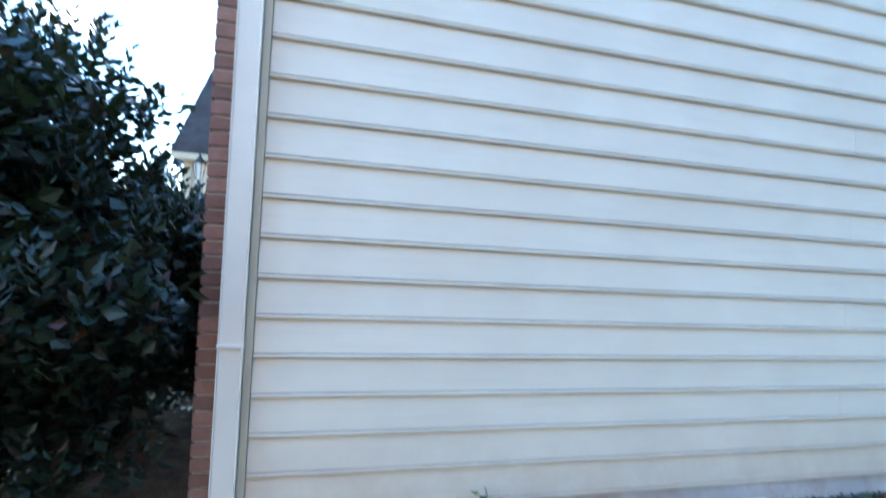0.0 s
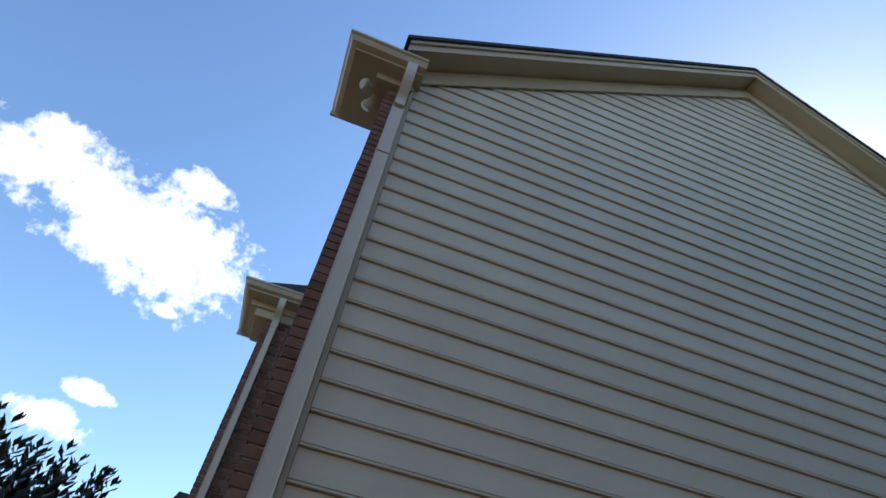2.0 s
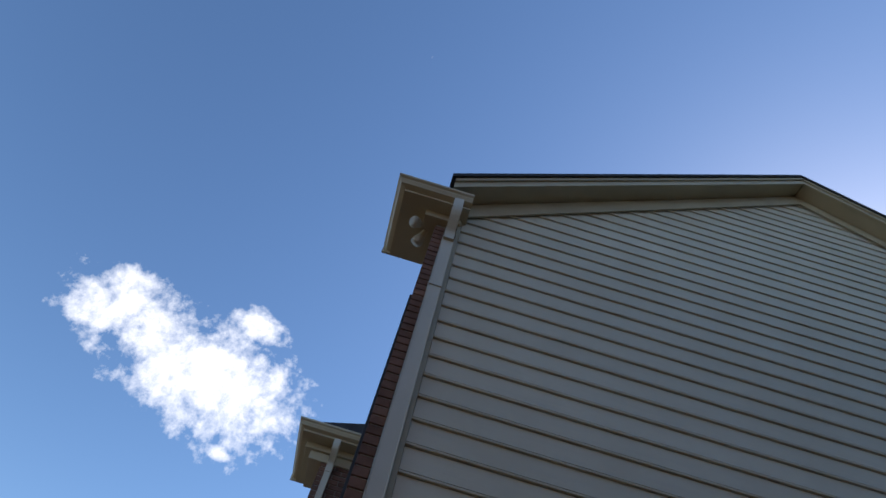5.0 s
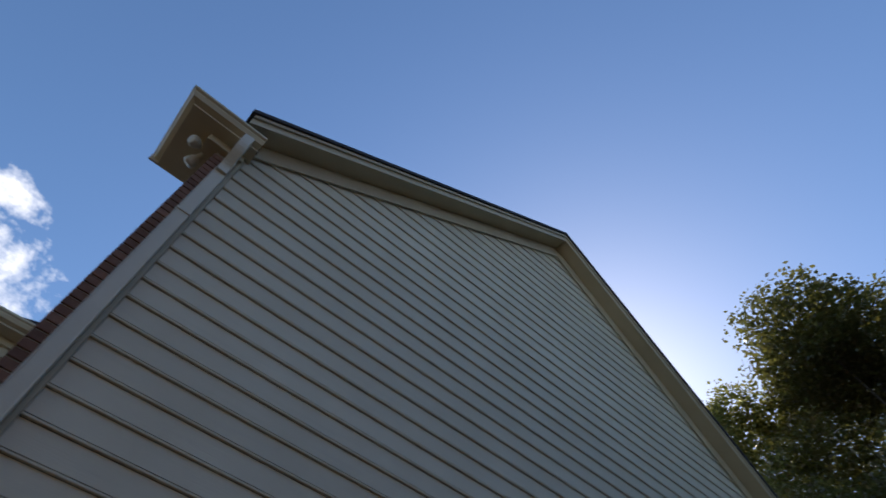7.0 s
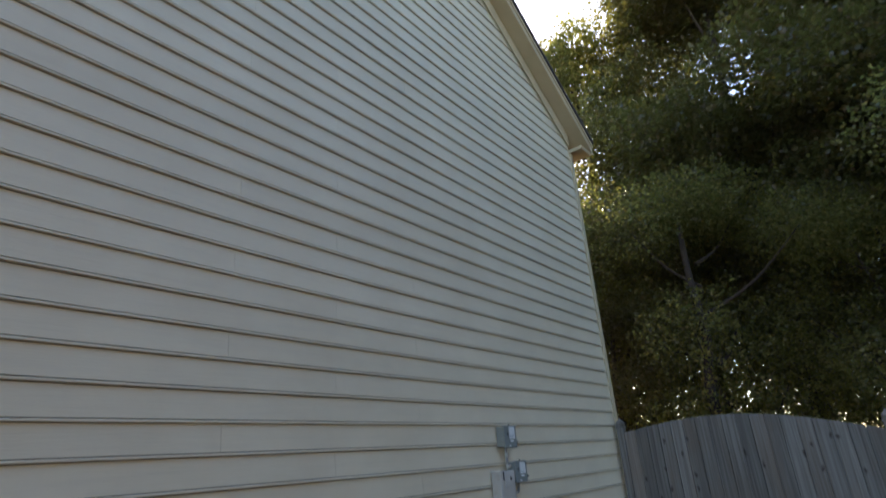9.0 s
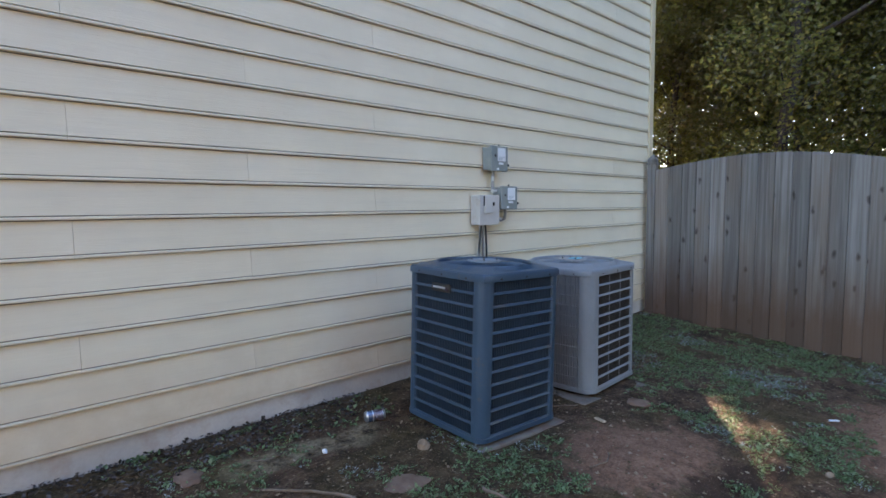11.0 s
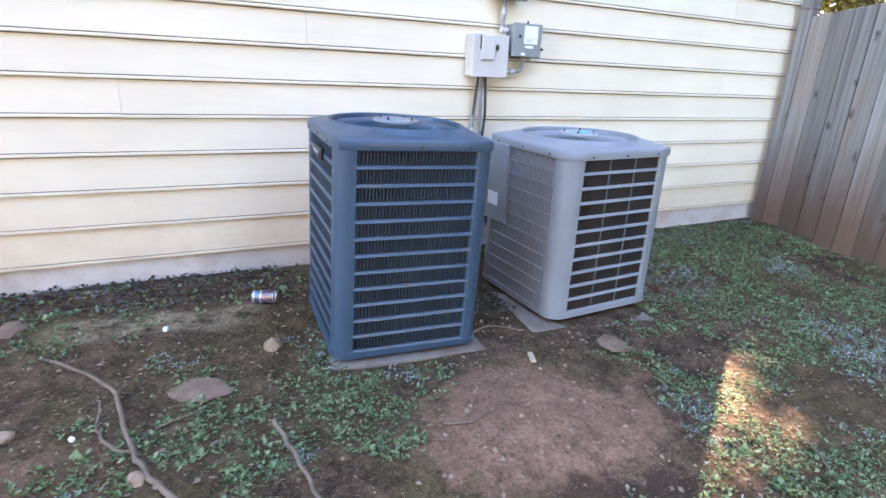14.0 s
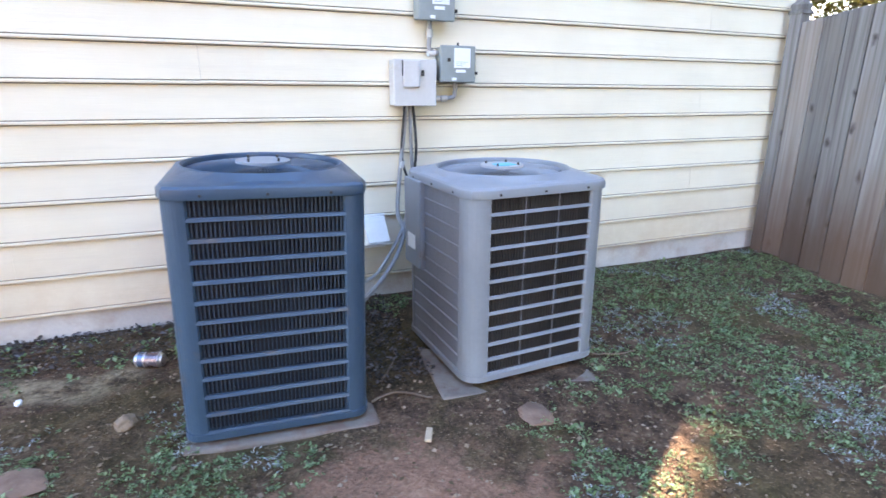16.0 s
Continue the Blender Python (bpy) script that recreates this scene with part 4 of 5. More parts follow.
# ---- electrical gear on the wall ----
def disconnect_box(x0, x1, z0, z1, label):
    ob = thing("disconnect_box", label, "electrical box", (x0, 0, z0), group="disconnect boxes on the siding")
    w, h, f, b = x1 - x0, z1 - z0, -0.125, -0.024
    part("body", box(0, w, f + 0.02, b, 0.01, h - 0.008, 0.004), M_METER, ob)
    cover = part("cover", box(-0.008, w + 0.006, f, f + 0.022, 0.0, h, 0.006, 2), M_METER, ob)
    lab = part("label", box(w * 0.36, w * 0.86, f - 0.0025, f - 0.0005, h * 0.40, h * 0.93), M_LABEL, cover, "white printed label")
    for i in range(3):
        part("print_line", box(w * 0.42, w * (0.78 - 0.08 * i), f - 0.0045, f - 0.003, h * (0.55 - 0.05 * i), h * (0.565 - 0.05 * i)), M_BAR, cover)
    part("small_label", box(w * 0.42, w * 0.72, f - 0.0025, f - 0.0005, h * 0.27, h * 0.35), M_LABEL, cover)
    part("corner_label", box(w * 0.30, w * 0.44, f - 0.0025, f - 0.0005, h * 0.05, h * 0.13), M_LABEL, cover)
    part("knockout", box(w * 0.16, w * 0.25, f - 0.003, f - 0.0005, h * 0.56, h * 0.66), M_SCREW, cover)
    part("hasp", box(w + 0.004, w + 0.018, f - 0.006, f + 0.03, h * 0.22, h * 0.30, 0.002), M_SCREW, ob)
    part("hinge_lug", tube([(w * 0.5, f + 0.012, h - 0.004), (w * 0.5, f + 0.012, h + 0.014)], 0.006, 8), M_SCREW, ob)
    return ob


disconnect_box(6.175, 6.365, 1.562, 1.762, "grey-green metal disconnect box with a white label")
disconnect_box(6.300, 6.490, 1.258, 1.446, "grey-green metal disconnect box with a white label")


def junction_panel():
    ob = thing("control_box", "light grey metal control box with a small hatch", "electrical box", (6.035, 0, 1.138))
    w, h, f, b = 0.230, 0.230, -0.12, -0.024
    part("body", box(0, w, f, b, 0, h, 0.004), M_PANEL, ob)
    part("rim", box(-0.003, w + 0.003, f - 0.004, f + 0.012, -0.003, h + 0.003, 0.003), M_PANEL, ob)
    hatch = part("hatch", box(0.045, 0.135, f - 0.020, f - 0.005, 0.092, 0.226, 0.004), M_PANEL, ob)
    part("hatch_lip", box(0.040, 0.046, f - 0.014, f - 0.005, 0.15, 0.226), M_SCREW, hatch)
    part("latch", box(0.146, 0.160, f - 0.018, f - 0.005, 0.15, 0.178, 0.002), M_SCREW, ob)


junction_panel()


def conduit(name, pts, radius, mat, label, category="conduit", fittings=(), ribs=False):
    ob = thing(name, label, category, pts[0])
    o = Vector(pts[0])
    line = [p - o for p in curve_points(pts, 6)]
    part("pipe", tube(line, radius, 8), mat, ob, smooth=True)
    for a, b in fittings:
        part("fitting", tube([Vector(a) - o, Vector(b) - o], radius * 1.35, 10), M_PANEL, ob, "pale grey fitting")
    return ob


conduit("conduit", [(6.250, -0.07, 1.58), (6.250, -0.07, 1.50), (6.250, -0.07, 1.425), (6.315, -0.07, 1.405)], 0.0125, M_CONDUIT, "grey conduit joining the two disconnect boxes", fittings=[((6.250, -0.07, 1.485), (6.250, -0.07, 1.525)), ((6.238, -0.07, 1.405), (6.28, -0.07, 1.405))])
conduit("conduit", [(6.400, -0.07, 1.265), (6.400, -0.07, 1.215), (6.380, -0.07, 1.178), (6.255, -0.07, 1.172)], 0.0125, M_CONDUIT, "grey flexible conduit from a disconnect box to the control box", fittings=[((6.268, -0.07, 1.172), (6.305, -0.07, 1.172)), ((6.318, -0.07, 1.172), (6.350, -0.07, 1.174))])
conduit("conduit", [(6.115, -0.06, 1.145), (6.10, -0.06, 0.98), (6.075, -0.055, 0.75), (6.06, -0.06, 0.55), (6.08, -0.10, 0.42), (5.95, -0.20, 0.25), (5.72, -0.38, 0.14), (5.60, -0.52, 0.20)], 0.012, M_CONDUIT, "grey flexible conduit running down to the blue unit", fittings=[((6.115, -0.06, 1.142), (6.112, -0.06, 1.108)), ((6.092, -0.055, 0.84), (6.085, -0.055, 0.80))])
conduit("conduit", [(6.140, -0.06, 1.145), (6.142, -0.06, 0.95), (6.15, -0.055, 0.70), (6.10, -0.07, 0.50), (6.00, -0.14, 0.36), (5.85, -0.24, 0.24), (5.66, -0.40, 0.30)], 0.010, M_CONDUIT, "pale grey conduit running down the siding")
conduit("cable", [(6.150, -0.075, 1.145), (6.17, -0.07, 0.92), (6.16, -0.07, 0.74), (6.19, -0.07, 0.55), (6.23, -0.12, 0.35), (6.24, -0.22, 0.22), (6.25, -0.40, 0.18)], 0.008, M_CABLE, "black cable hanging to the grey unit", "cable")
conduit("cable", [(6.105, -0.075, 1.145), (6.09, -0.06, 0.86), (6.14, -0.06, 0.66), (6.12, -0.06, 0.40), (6.17, -0.08, 0.22), (6.18, -0.12, 0.05)], 0.007, M_CABLE, "black cable looping down the siding", "cable")
conduit("refrigerant_line", [(6.20, -0.03, 0.32), (6.20, -0.10, 0.30), (6.22, -0.25, 0.16), (6.24, -0.45, 0.14)], 0.022, M_CABLE, "black insulated refrigerant line at the foot of the wall", "pipe")
conduit("refrigerant_line", [(5.83, -0.03, 0.30), (5.80, -0.12, 0.22), (5.72, -0.30, 0.15), (5.58, -0.55, 0.16)], 0.020, M_WHITE, "white wrapped refrigerant line behind the blue unit", "pipe")

paper = part("paper_scrap", box(-0.035, 0.035, -0.008, 0.008, -0.004, 0.004, 0.002), M_LABEL)
paper.matrix_world = pose(6.98, -2.27, ground_z(6.98, -2.27) + 0.012, 4, 5, -35)
tagged(paper, "small white scrap of rolled paper on the clay", "litter")

cover = thing("line_cover", "white sheet-metal cover on the wall between the units", "cover", (5.84, -0.03, 0.36))
part("hood", prism([(0.0, 0.0), (0.0, 0.17), (-0.03, 0.17), (-0.14, 0.06), (-0.14, 0.045), (-0.13, 0.045)], "x", 0.02, 0.14), M_PANEL, cover)
part("flange", box(0.01, 0.15, -0.004, 0.002, -0.01, 0.185), M_WHITE, cover)


# ---- small things on the ground ----
def build_can():
    ob = thing("drink_can", "crumpled drink can with dark blue and red print", "can", (4.775, -0.420, ground_z(4.775, -0.420) + 0.034))
    ob.rotation_euler = (0, 0, radians(-22))
    prof = [(-0.061, 0.022), (-0.059, 0.026), (-0.052, 0.032), (-0.02, 0.033), (-0.002, 0.0305), (0.02, 0.033), (0.048, 0.033), (0.056, 0.027), (0.061, 0.026)]
    part("body", tube([(x, 0, 0) for x, _ in prof], 0.03, 18, taper=[r for _, r in prof]), M_ALU, ob, smooth=True)
    part("red_band", tube([(-0.012, 0, 0), (0.046, 0, 0)], 0.0336, 18, closed=False), M_CANRED, ob)
    part("blue_band", tube([(-0.044, 0, 0), (-0.03, 0, 0), (-0.018, 0, 0)], 0.0336, 18, closed=False), M_CANBLUE, ob)


build_can()


def stone(name, x, y, size, flat, mat, label, seed, sunk=0.35):
    rng = random.Random(seed)
    bm = bmesh.new()
    bmesh.ops.create_icosphere(bm, subdivisions=3, radius=1.0)
    for v in bm.verts:
        k = 1 + 0.35 * noise.noise(v.co * 1.4 + Vector((seed, 0, 0))) + 0.1 * noise.noise(v.co * 4)
        v.co = Vector((v.co.x * size * k, v.co.y * size * 0.75 * k, v.co.z * size * flat * k))
    ob = part(name, bm, mat, smooth=True)
    ob.matrix_world = pose(x, y, ground_z(x, y) + size * flat * (1 - sunk) * 0.6, 0, 0, rng.uniform(0, 360))
    return tagged(ob, label, "stone", group="stones on the soil")


stone("stone", 4.735, -0.90, 0.040, 0.75, M_STONE, "tan fist-sized stone on the soil", 1)
stone("stone", 4.44, -1.11, 0.10, 0.15, M_REDSTONE, "flat reddish stone lying in the soil", 2)
stone("stone", 6.20, -1.36, 0.085, 0.2, M_REDSTONE, "flat reddish stone lying in the soil", 3)
stone("stone", 3.87, -1.18, 0.034, 0.6, M_STONE, "small tan stone half buried in the soil", 5)
stone("stone", 4.25, -1.51, 0.030, 0.6, M_STONE, "small tan stone half buried in the soil", 6)
stone("stone", 4.06, -1.25, 0.012, 0.7, M_LABEL, "small white pebble on the soil", 7, 0.1)
stone("stone", 3.73, -0.38, 0.080, 0.18, M_REDSTONE, "flat reddish stone lying in the soil", 8)
stone("stone", 6.06, -2.42, 0.026, 0.5, M_STONE, "small tan stone half buried in the soil", 9)
stone("stone", 4.33, -0.59, 0.017, 0.7, M_LABEL, "small white pebble on the soil", 4, 0.1)
chip = part("wood_chip", box(-0.045, 0.045, -0.012, 0.012, -0.006, 0.006, 0.003), material("pale_wood_chip", ((0.40, 0.30, 0.20), (0.52, 0.40, 0.28)), 9, 70, 0.8))
chip.matrix_world = pose(5.76, -1.335, ground_z(5.76, -1.335) + 0.010, 4, 6, 65)
tagged(chip, "pale splintered wood chip on the soil", "wood chip")


def stick(name, pts, r0, r1, label, category):
    line = curve_points([(x, y, ground_z(x, y) + h) for x, y, h in pts], 5)
    n = len(line)
    rng = random.Random(int(1000 * pts[0][0]))
    line = [p + Vector((rng.uniform(-1, 1), rng.uniform(-1, 1), rng.uniform(-0.5, 0.5))) * 0.005 for p in line]
    ob = part(name, tube(line, r0, 7, taper=[r0 + (r1 - r0) * i / (n - 1) for i in range(n)]), M_TWIG, smooth=True)
    return tagged(ob, label, category)


stick("root", [(3.90, -0.68, 0.0), (4.05, -0.86, 0.012), (4.17, -1.06, 0.014), (4.21, -1.28, 0.012), (4.26, -1.46, 0.012), (4.34, -1.63, 0.010), (4.46, -1.84, 0.002)], 0.006, 0.010, "bare brown tree root snaking over the soil", "root")
stick("root", [(4.25, -1.40, 0.010), (4.18, -1.35, 0.010), (4.13, -1.24, 0.008), (4.13, -1.12, 0.006), (4.11, -1.02, 0.0)], 0.007, 0.003, "thin branching root on the soil", "root")
stick("stick", [(4.66, -1.38, 0.010), (4.69, -1.55, 0.016), (4.71, -1.70, 0.012), (4.75, -1.90, 0.008)], 0.009, 0.006, "dry grey stick on the weeds", "stick")
stick("stick", [(6.47, -2.06, 0.010), (6.42, -2.16, 0.016), (6.34, -2.29, 0.010)], 0.004, 0.004, "broken grey stick with a pale end", "stick")
stick("stick", [(4.30, -1.29, 0.008), (4.39, -1.27, 0.012), (4.46, -1.22, 0.008)], 0.003, 0.002, "short dark twig beside a flat stone", "stick")
stick("stick", [(5.62, -1.05, 0.010), (5.74, -1.02, 0.012), (5.86, -1.12, 0.008)], 0.005, 0.004, "thin dry twig between the pads", "stick")
stick("stick", [(5.70, -0.92, 0.010), (5.80, -0.78, 0.014), (5.84, -0.66, 0.008)], 0.005, 0.003, "thin dry twig between the pads", "stick")
stick("stick", [(6.72, -1.02, 0.010), (6.85, -1.05, 0.014), (6.97, -1.04, 0.008)], 0.004, 0.003, "thin dry twig on the weeds", "stick")
for i, (x, y) in enumerate(((3.6, -0.9), (4.0, -0.45), (7.1, -0.35), (5.2, -1.6), (4.9, -2.0), (7.3, -0.8))):
    stick("stick", [(x, y, 0.008), (x + 0.10, y + 0.04 * (-1) ** i, 0.012), (x + 0.2, y + 0.01, 0.006)], 0.004, 0.0025, "thin dry twig on the soil", "stick")


# ---- leaves by the thousand ----
def scatter(name, mat, items, label, category):
    """ONE mesh of many small leaves; items gives for each: place, ahead, side, length, width."""
    verts, faces = [], []
    for p, d, s, ln, wd in items:
        n0 = len(verts)
        up = d.cross(s)
        mid = p + d * ln * 0.5 + up * ln * 0.08
        verts += [tuple(p), tuple(mid + s * wd), tuple(p + d * ln), tuple(mid - s * wd)]
        faces.append((n0, n0 + 1, n0 + 2, n0 + 3))
    me = bpy.data.meshes.new(name)
    me.from_pydata(verts, [], faces)
    me.materials.append(mat)
    ob = new(name, me)
    return tagged(ob, label, category, kind="stuff") if label else ob


def bare(x, y):
    q = 1 + 0.9 * noise.noise(Vector((x * 2.2, y * 2.2, 40))) + 0.5 * noise.noise(Vector((x * 6, y * 6, 44)))
    if 4.97 < x < 5.66 and -1.19 < y < -0.4 or 5.9 < x < 6.63 and -1.18 < y < -0.4:
        return True
    return ((x - 5.55) / 0.62) ** 2 + ((y + 1.78) / 0.42) ** 2 < q or ((x - 5.75) / 0.2) ** 2 + ((y + 1.1) / 0.5) ** 2 < 1 or ((x - 7.1) / 0.9) ** 2 + ((y + 2.85) / 0.45) ** 2 < q


def weeds():
    rng = random.Random(3)
    green, pale, dry = [], [], []

    def clump(out, x, y, size, leaves, slim=0.25, broad=0.4):
        z = ground_z(x, y)
        for _ in range(leaves):
            a = rng.uniform(0, 2 * math.pi)
            e = rng.uniform(0.05, 0.95)
            d = Vector((math.cos(a) * math.cos(e), math.sin(a) * math.cos(e), math.sin(e)))
            s = Vector((-math.sin(a), math.cos(a), rng.uniform(-0.3, 0.3))).normalized()
            ln = size * rng.uniform(0.6, 1.3)
            off = Vector((rng.uniform(-1, 1), rng.uniform(-1, 1), 0)) * size * 0.8
            out.append((Vector((x, y, z)) + off + Vector((0, 0, rng.uniform(-0.002, size * 0.5))), d, s, ln, ln * rng.uniform(slim, broad)))
    for _ in range(64000):
        x, y = rng.uniform(2.4, 9.0), rng.uniform(-3.6, -0.04)
        if bare(x, y):
            continue
        d = 0.8 * noise.noise(Vector((x * 1.1, y * 1.1, 5))) + 0.6 * noise.noise(Vector((x * 3.1, y * 3.1, 9))) + 0.45 * noise.noise(Vector((x * 8.0, y * 8.0, 3)))
        lush = 0.22 if x > 6.75 else (0.0 if x > 4.45 else -0.22)
        if 3.6 < x < 4.9 and -0.72 < y < -0.25:
            lush = 0.0
        if x > 6.7 and y > -1.0:
            lush = 0.26
        if d + lush + rng.uniform(-0.15, 0.15) < 0.12:
            continue
        pale_here = noise.noise(Vector((x * 1.9, y * 1.9, 20))) + 0.5 * noise.noise(Vector((x * 6, y * 6, 23))) > 0.24
        if pale_here and rng.random() < 0.5:
            clump(pale, x, y, rng.uniform(0.010, 0.018), rng.randint(5, 9), 0.10, 0.22)
        else:
            clump(green, x, y, rng.uniform(0.007, 0.015) * (1.8 if rng.random() < 0.08 else 1.0), rng.randint(4, 8), 0.22, 0.42)
    for _ in range(80):
        x = rng.uniform(3.4, 5.0)
        clump(green, x, rng.uniform(-0.16, -0.03) - 0.3 * rng.random() * (x > 4), rng.uniform(0.015, 0.03), 6)
    for _ in range(30000):
        x, y = rng.uniform(2.2, 9.0), rng.uniform(-3.6, -0.02)
        if 4.97 < x < 5.66 and -1.19 < y < -0.46 or 5.95 < x < 6.6 and -1.15 < y < -0.4:
            continue
        if bare(x, y) and rng.random() < 0.6:
            continue
        a = rng.uniform(0, 2 * math.pi)
        d = Vector((math.cos(a), math.sin(a), rng.uniform(-0.2, 0.35))).normalized()
        s = Vector((-math.sin(a), math.cos(a), rng.uniform(-0.4, 0.4))).normalized()
        ln = 0.006 + 0.024 * rng.random() ** 2
        dry.append((Vector((x, y, ground_z(x, y) + rng.uniform(0.001, 0.008))), d, s, ln, ln * rng.uniform(0.12, 0.4)))
    mulch = []
    for k in range(3200):
        if k % 3 == 0:
            x, y = rng.uniform(5.64, 5.95), rng.uniform(-0.95, -0.05)
        else:
            x, y = rng.uniform(2.2, 4.95), -0.02 - 0.34 * rng.random() ** 1.6
        a = rng.uniform(0, 6.28)
        d = Vector((math.cos(a), math.sin(a), rng.uniform(-0.1, 0.6))).normalized()
        s = Vector((-math.sin(a), math.cos(a), rng.uniform(-0.6, 0.6))).normalized()
        ln = rng.uniform(0.010, 0.034)
        mulch.append((Vector((x, y, ground_z(x, y) + rng.uniform(0.002, 0.02))), d, s, ln, ln * rng.uniform(0.2, 0.42)))
    scatter("dead_leaves", L_MULCH, mulch, "dark grey-brown dead leaves along the foot of the wall", "dead leaves")
    scatter("weeds", L_WEED, green, "low green weeds creeping over the soil", "weeds")
    scatter("pale_weeds", L_PALE, pale, "grey-green low weeds in patches", "weeds")
    scatter("leaf_litter", L_DRY, dry, "dry brown leaf crumbs and straw on the soil", "leaf litter")
    chips = bmesh.new()
    verts, faces = [], []
    for _ in range(6000):
        x, y = rng.uniform(2.4, 8.9), rng.uniform(-3.5, -0.02)
        if 4.97 < x < 5.66 and -1.19 < y < -0.46 or 5.95 < x < 6.6 and -1.15 < y < -0.4:
            continue
        r = 0.002 + 0.011 * rng.random() ** 3 * (1.3 if bare(x, y) else 1.0)
        z = ground_z(x, y)
        n0 = len(verts)
        for dx, dy, dz in ((1, 0, 0), (0, 1, 0), (-1, 0, 0), (0, -1, 0), (0, 0, 0.8)):
            verts.append((x + dx * r * rng.uniform(0.6, 1.2), y + dy * r * rng.uniform(0.6, 1.2), z - 0.002 + dz * r))
        faces += [(n0, n0 + 1, n0 + 4), (n0 + 1, n0 + 2, n0 + 4), (n0 + 2, n0 + 3, n0 + 4), (n0 + 3, n0, n0 + 4)]
    chips.free()
    me = bpy.data.meshes.new("gravel")
    me.from_pydata(verts, [], faces)
    me.materials.append(M_STONE)
    tagged(new("gravel", me), "small crumbs of clay and gravel", "gravel", kind="stuff")


weeds()


def wall_weed(x, y, height, seed):
    rng = random.Random(seed)
    items = []
    for _ in range(46):
        a, e = rng.uniform(0, 6.28), rng.uniform(0.2, 1.4)
        d = Vector((math.cos(a) * math.cos(e), math.sin(a) * math.cos(e), math.sin(e)))
        ln = rng.uniform(0.04, 0.075)
        p = Vector((x + rng.uniform(-0.05, 0.05), y + rng.uniform(-0.03, 0.02), ground_z(x, y) + height * rng.random() ** 1.2))
        items.append((p, d, Vector((-math.sin(a), math.cos(a), 0)), ln, ln * 0.3))
    ob = scatter("weed", L_WEED, items, "", "")
    tagged(ob, "small leafy green weed at the foot of the wall", "weed")


wall_weed(1.08, -0.10, 0.20, 61)
scrap = part("metal_scrap", box(-0.16, 0.16, -0.035, 0.035, -0.006, 0.006, 0.003), M_WHITE)
scrap.matrix_world = pose(2.7, -0.075, ground_z(2.7, -0.075) + 0.03, 14, 3, 4)
tagged(scrap, "flat white strip lying along the foot of the wall", "scrap")


def crown_leaves(rng, blobs, count, size, hang=0.0):
    """Leaves spread through the outer parts of overlapping clumps."""
    out = []
    weights = [b[3] ** 2 for b in blobs]
    for _ in range(count):
        cx, cy, cz, r = rng.choices(blobs, weights)[0]
        while True:
            v = Vector((rng.gauss(0, 1), rng.gauss(0, 1), rng.gauss(0, 1)))
            if v.length > 0.1:
                break
        v.normalize()
        rad = r * (0.30 + 0.80 * rng.random() ** 0.55) * (1 + 0.5 * noise.noise(Vector((cx, cy, cz)) + v * 2.1))
        p = Vector((cx, cy, cz)) + Vector((v.x, v.y, v.z * 0.85)) * rad
        a, e = rng.uniform(0, 2 * math.pi), rng.uniform(-0.9, 0.7) - hang
        d = Vector((math.cos(a) * math.cos(e), math.sin(a) * math.cos(e), math.sin(e)))
        s = d.cross(Vector((rng.gauss(0, 0.6), rng.gauss(0, 0.6), 1))).normalized()
        ln = size * rng.uniform(0.6, 1.35)
        out.append((p, d, s, ln, ln * rng.uniform(0.26, 0.44)))
    return out


def tree(name, at, height, spread, count, size, mat, seed, label, low=0.18):
    rng = random.Random(seed)
    ob = thing(name, label, "tree", at, group="trees behind the fence")
    bends = [(0, 0, -0.3)]
    for i in range(1, 6):
        bends.append((rng.uniform(-0.25, 0.25), rng.uniform(-0.25, 0.25), height * 0.82 * i / 5))
    line = curve_points(bends, 4)
    n = len(line)
    part("trunk", tube(line, 0.2, 9, taper=[0.05 + 0.17 * (1 - i / (n - 1)) * height / 14 for i in range(n)]), M_BARK, ob, smooth=True)
    blobs = []
    for i in range(11):
        a = i * 2.4 + rng.uniform(-0.4, 0.4)
        z = height * (low + (0.86 - low) * (i + rng.random()) / 11)
        k = math.sin(math.pi * min(1, (z / height - low * 0.6) / (1 - low * 0.6))) ** 0.6
        reach = spread * (0.35 + 0.55 * rng.random()) * k
        tip = Vector((math.cos(a) * reach, math.sin(a) * reach, z + height * 0.07))
        start = Vector((0, 0, max(0.8, z - height * 0.10)))
        mid = (start + tip) / 2 + Vector((0, 0, -0.2))
        part("limb", tube(curve_points([start, mid, tip], 4), 0.05, 6, taper=[0.045 - 0.038 * q / 8 for q in range(9)]), M_BARK, ob)
        blobs.append((tip.x, tip.y, tip.z, spread * rng.uniform(0.28, 0.46)))
    for _ in range(5):
        blobs.append((rng.uniform(-0.3, 0.3) * spread, rng.uniform(-0.3, 0.3) * spread, height * rng.uniform(0.78, 0.95), spread * rng.uniform(0.25, 0.4)))
    crown = scatter("crown", mat, crown_leaves(rng, blobs, count, size, 0.2), "", "")
    crown.parent = ob
    return ob


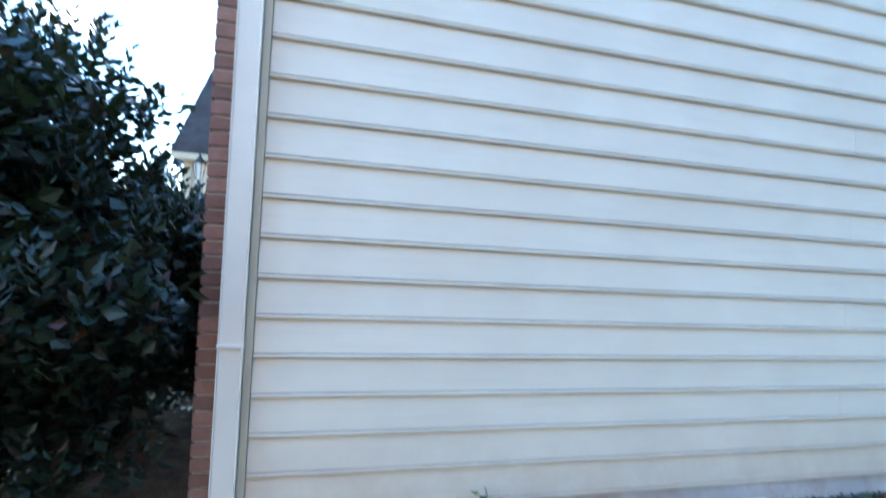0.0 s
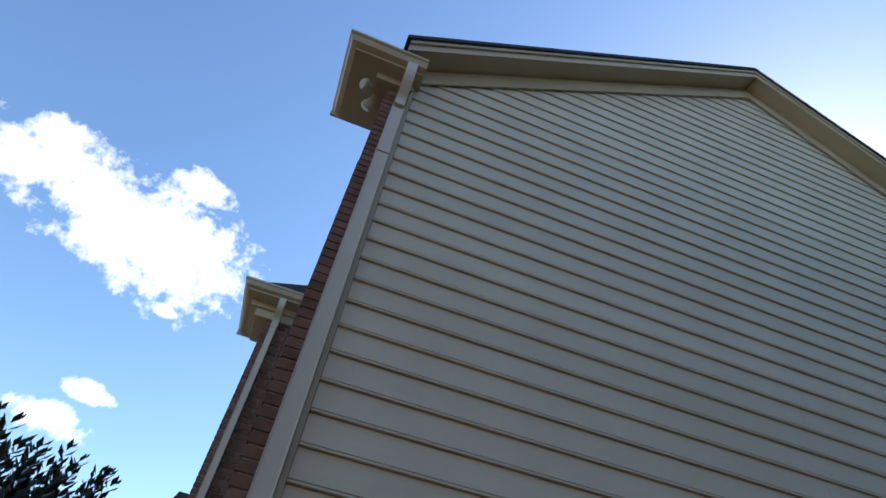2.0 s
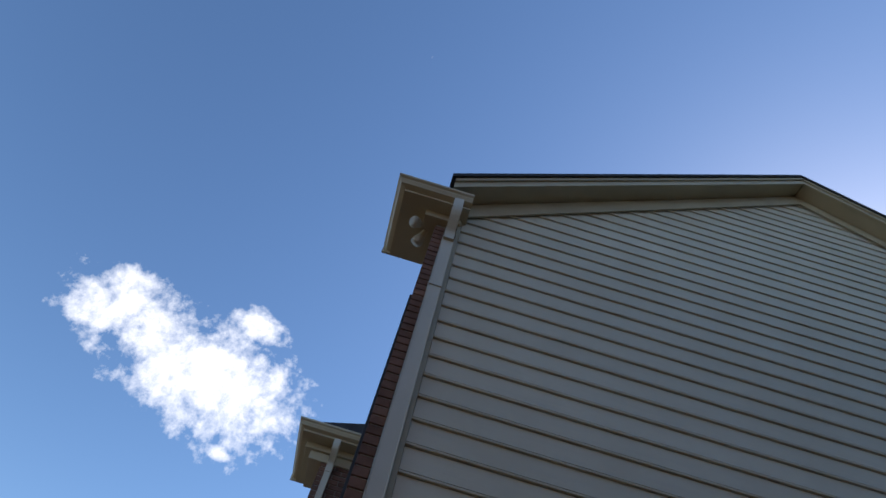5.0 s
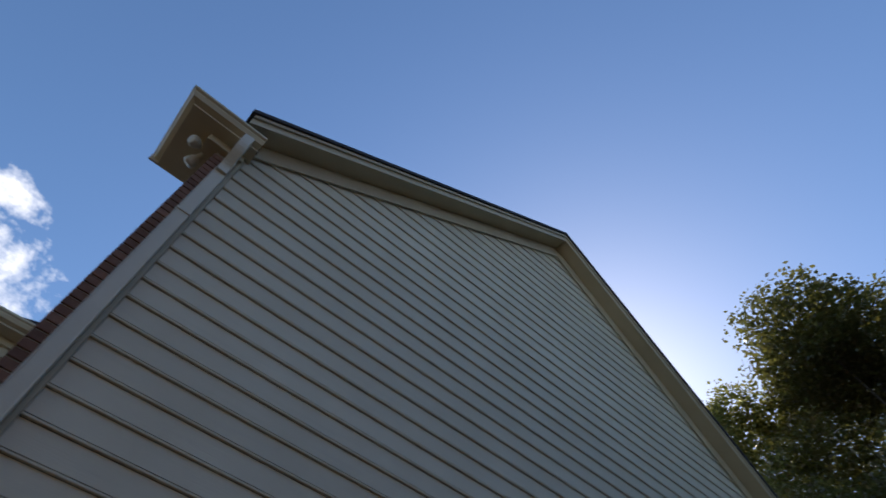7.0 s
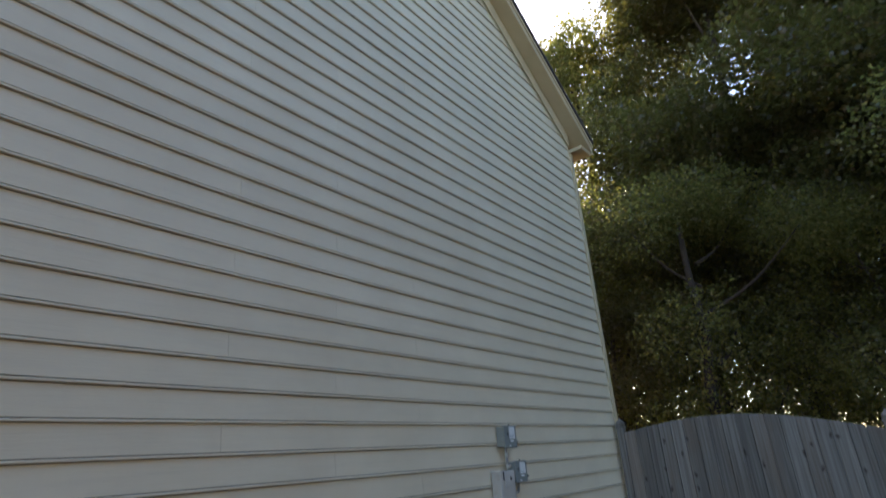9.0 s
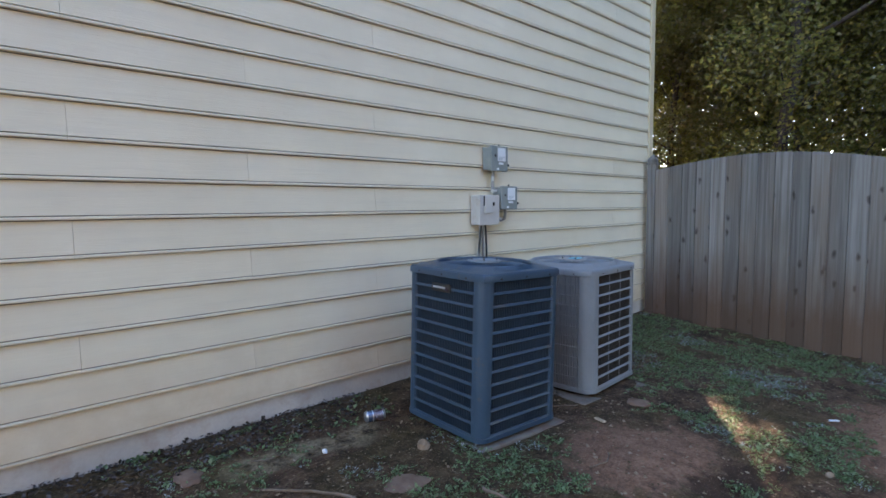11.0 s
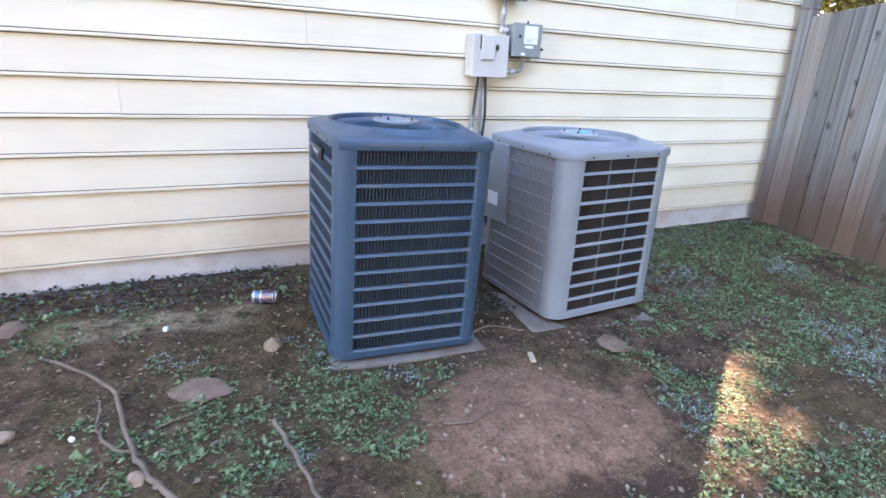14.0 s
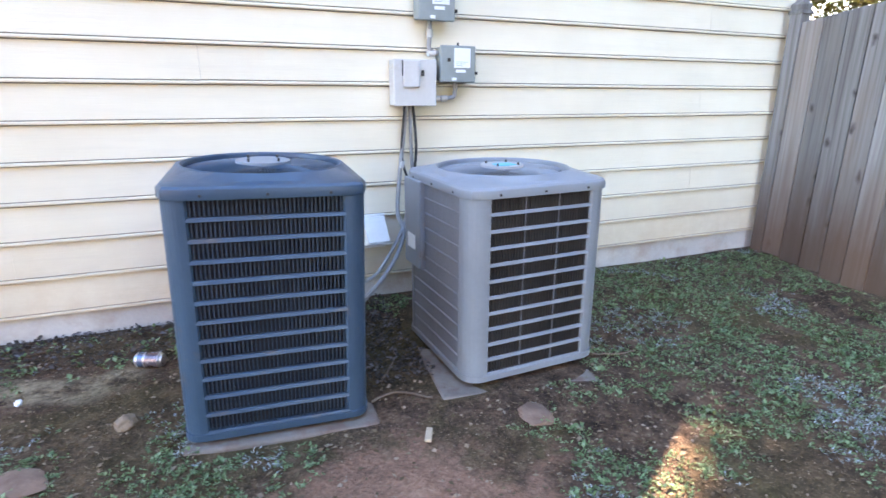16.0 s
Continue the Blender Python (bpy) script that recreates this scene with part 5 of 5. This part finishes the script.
oak = tree("tree", (17.0, -1.7, 0), 17.8, 5.0, 76000, 0.145, L_TREE, 21, "tall dark leafy tree behind the fence")
oak_b = tree("tree", (16.8, -7.0, 0), 13.4, 4.8, 64000, 0.145, L_TREE, 22, "tall dark leafy tree behind the fence")
thin = tree("tree", (17.5, 2.9, 0), 16.5, 2.6, 20000, 0.14, L_TREE2, 23, "thin tree with yellowing leaves behind the house")
small = tree("tree", (13.2, -0.6, 0), 7.0, 2.6, 44000, 0.060, L_TREE2, 24, "smaller tree with yellowing leaves behind the fence", 0.1)
# copies at (14.9, 5.3) and (13.2, 1.4) are added to mask the sun
for src, x, y, s, rz in ((oak, 20.5, -9.5, 0.85, 80), (oak_b, 21.5, -1.0, 0.95, 200), (small, 13.8, -3.4, 0.9, 130), (small, 13.6, -6.0, 1.25, 250), (oak_b, 22, 4.5, 0.8, 20), (small, 14.5, 1.6, 0.9, 310), (oak, 15.5, -11.5, 0.85, 150), (oak_b, 12.5, -15.0, 0.9, 110), (small, 12.2, -9.2, 1.0, 40), (oak, 24.0, -5.0, 0.95, 260), (oak_b, 26, -13, 1.0, 300), (oak, 14.9, 5.3, 0.50, 75), (oak_b, 15.8, 0.1, 0.76, 200), (oak_b, 18.5, -4.6, 1.02, 40), (oak_b, 15.4, -4.6, 0.74, 15), (oak_b, 13.2, 1.4, 0.46, 290)):
    c = copy_thing(src, pose(x, y, ground_z(x, y), 0, 0, rz))
    c.scale = (s, s, s)


def woodland():
    """The far edge of the wood, too deep to tell tree from tree."""
    rng = random.Random(77)
    blobs = []
    for i in range(150):
        y = rng.uniform(-34, 12)
        x = 27 + rng.uniform(-1.5, 5) - 0.012 * (y + 5) ** 2
        blobs.append((x, y, rng.uniform(0.5, 11.0), rng.uniform(1.2, 2.4)))
    scatter("woodland", L_TREE, crown_leaves(rng, blobs, 21000, 0.42, 0.2), "dark dense edge of a wood behind the garden", "wood")


woodland()


# ---- the shrub by the front corner ----
def shrub(at, radius, height, count, size, seed, label):
    rng = random.Random(seed)
    ob = thing("shrub", label, "shrub", at, group="shrubs at the front corner")
    blobs = []
    for i in range(12):
        a = i * 2.4
        z = height * (0.16 + 0.72 * (i + 0.5) / 12)
        k = 1.0 if z < height * 0.6 else 1.3 - 0.55 * z / height
        reach = radius * (0.45 + 0.35 * rng.random()) * k
        tip = Vector((math.cos(a) * reach, math.sin(a) * reach, z))
        part("stem", tube(curve_points([(0.05 * math.cos(a), 0.05 * math.sin(a), -0.05), (tip.x * 0.3, tip.y * 0.3, z * 0.5), tip], 4), 0.02, 5, taper=[0.022 - 0.017 * q / 8 for q in range(9)]), M_BARK, ob)
        blobs.append((tip.x, tip.y, tip.z, radius * rng.uniform(0.36, 0.5)))
    blobs.append((0, 0, height * 0.86, radius * 0.4))
    leaves = crown_leaves(rng, blobs, count, size, -0.3)
    for _ in range(420):
        cx, cy, cz, r = rng.choice(blobs)
        a, e = rng.uniform(0, 6.28), rng.uniform(-0.6, 1.4)
        v = Vector((math.cos(a) * math.cos(e), math.sin(a) * math.cos(e), math.sin(e)))
        p = Vector((cx, cy, cz)) + v * r
        d = (v * 0.5 + Vector((rng.uniform(-0.2, 0.2), rng.uniform(-0.2, 0.2), 1))).normalized()
        for k in range(12):
            b = k * 2.4 + rng.uniform(-0.3, 0.3)
            out = (d * 0.75 + Vector((math.cos(b), math.sin(b), 0.1)) * 0.75).normalized()
            ln = size * rng.uniform(0.7, 1.05)
            leaves.append((p + d * (0.016 * k), out, out.cross(d).normalized(), ln, ln * 0.20))
    crown = scatter("crown", L_BUSH, leaves, "", "")
    crown.parent = ob


shrub((-1.41, 0.42, 0), 1.08, 2.30, 26000, 0.082, 31, "dense dark evergreen shrub with glossy leaves")
shrub((-0.98, 2.1, 0), 0.70, 1.74, 14000, 0.08, 32, "lower dark evergreen shrub against the brick front")


# ---- bricks: the veneer's edge and the wing's side ----
def build_bricks():
    h, joint = 0.057, 0.011
    shared = {}

    def brick(name, w, d, parent, x, y, z):
        key = (round(w, 3), round(d, 3))
        if key not in shared:
            shared[key] = mesh_of("brick", box(0, w, 0, d, 0, h, 0.003), M_BRICK)
        ob = new("brick", shared[key])
        ob.parent = parent
        ob.location = (x, y, z)
    z, i = -0.1, 0
    while z < EAVE - 0.14:
        brick("brick", 0.091, 0.2 if i % 2 else 0.09, wall_front, -0.236, 0.0 + 0.002 * (i % 3 == 0), z)
        z += h + joint
        i += 1
    z, i = 0.6, 0
    while z < EAVE - 0.10:
        x = -0.825
        first = True
        while x < -0.24:
            w = 0.092 if (first and i % 2) else 0.195
            w = min(w, -0.232 - x)
            if w > 0.03:
                brick("brick", w, 0.09, wall_bay, x, 4.058, z)
            x += w + joint
            first = False
        z += h + joint
        i += 1


build_bricks()
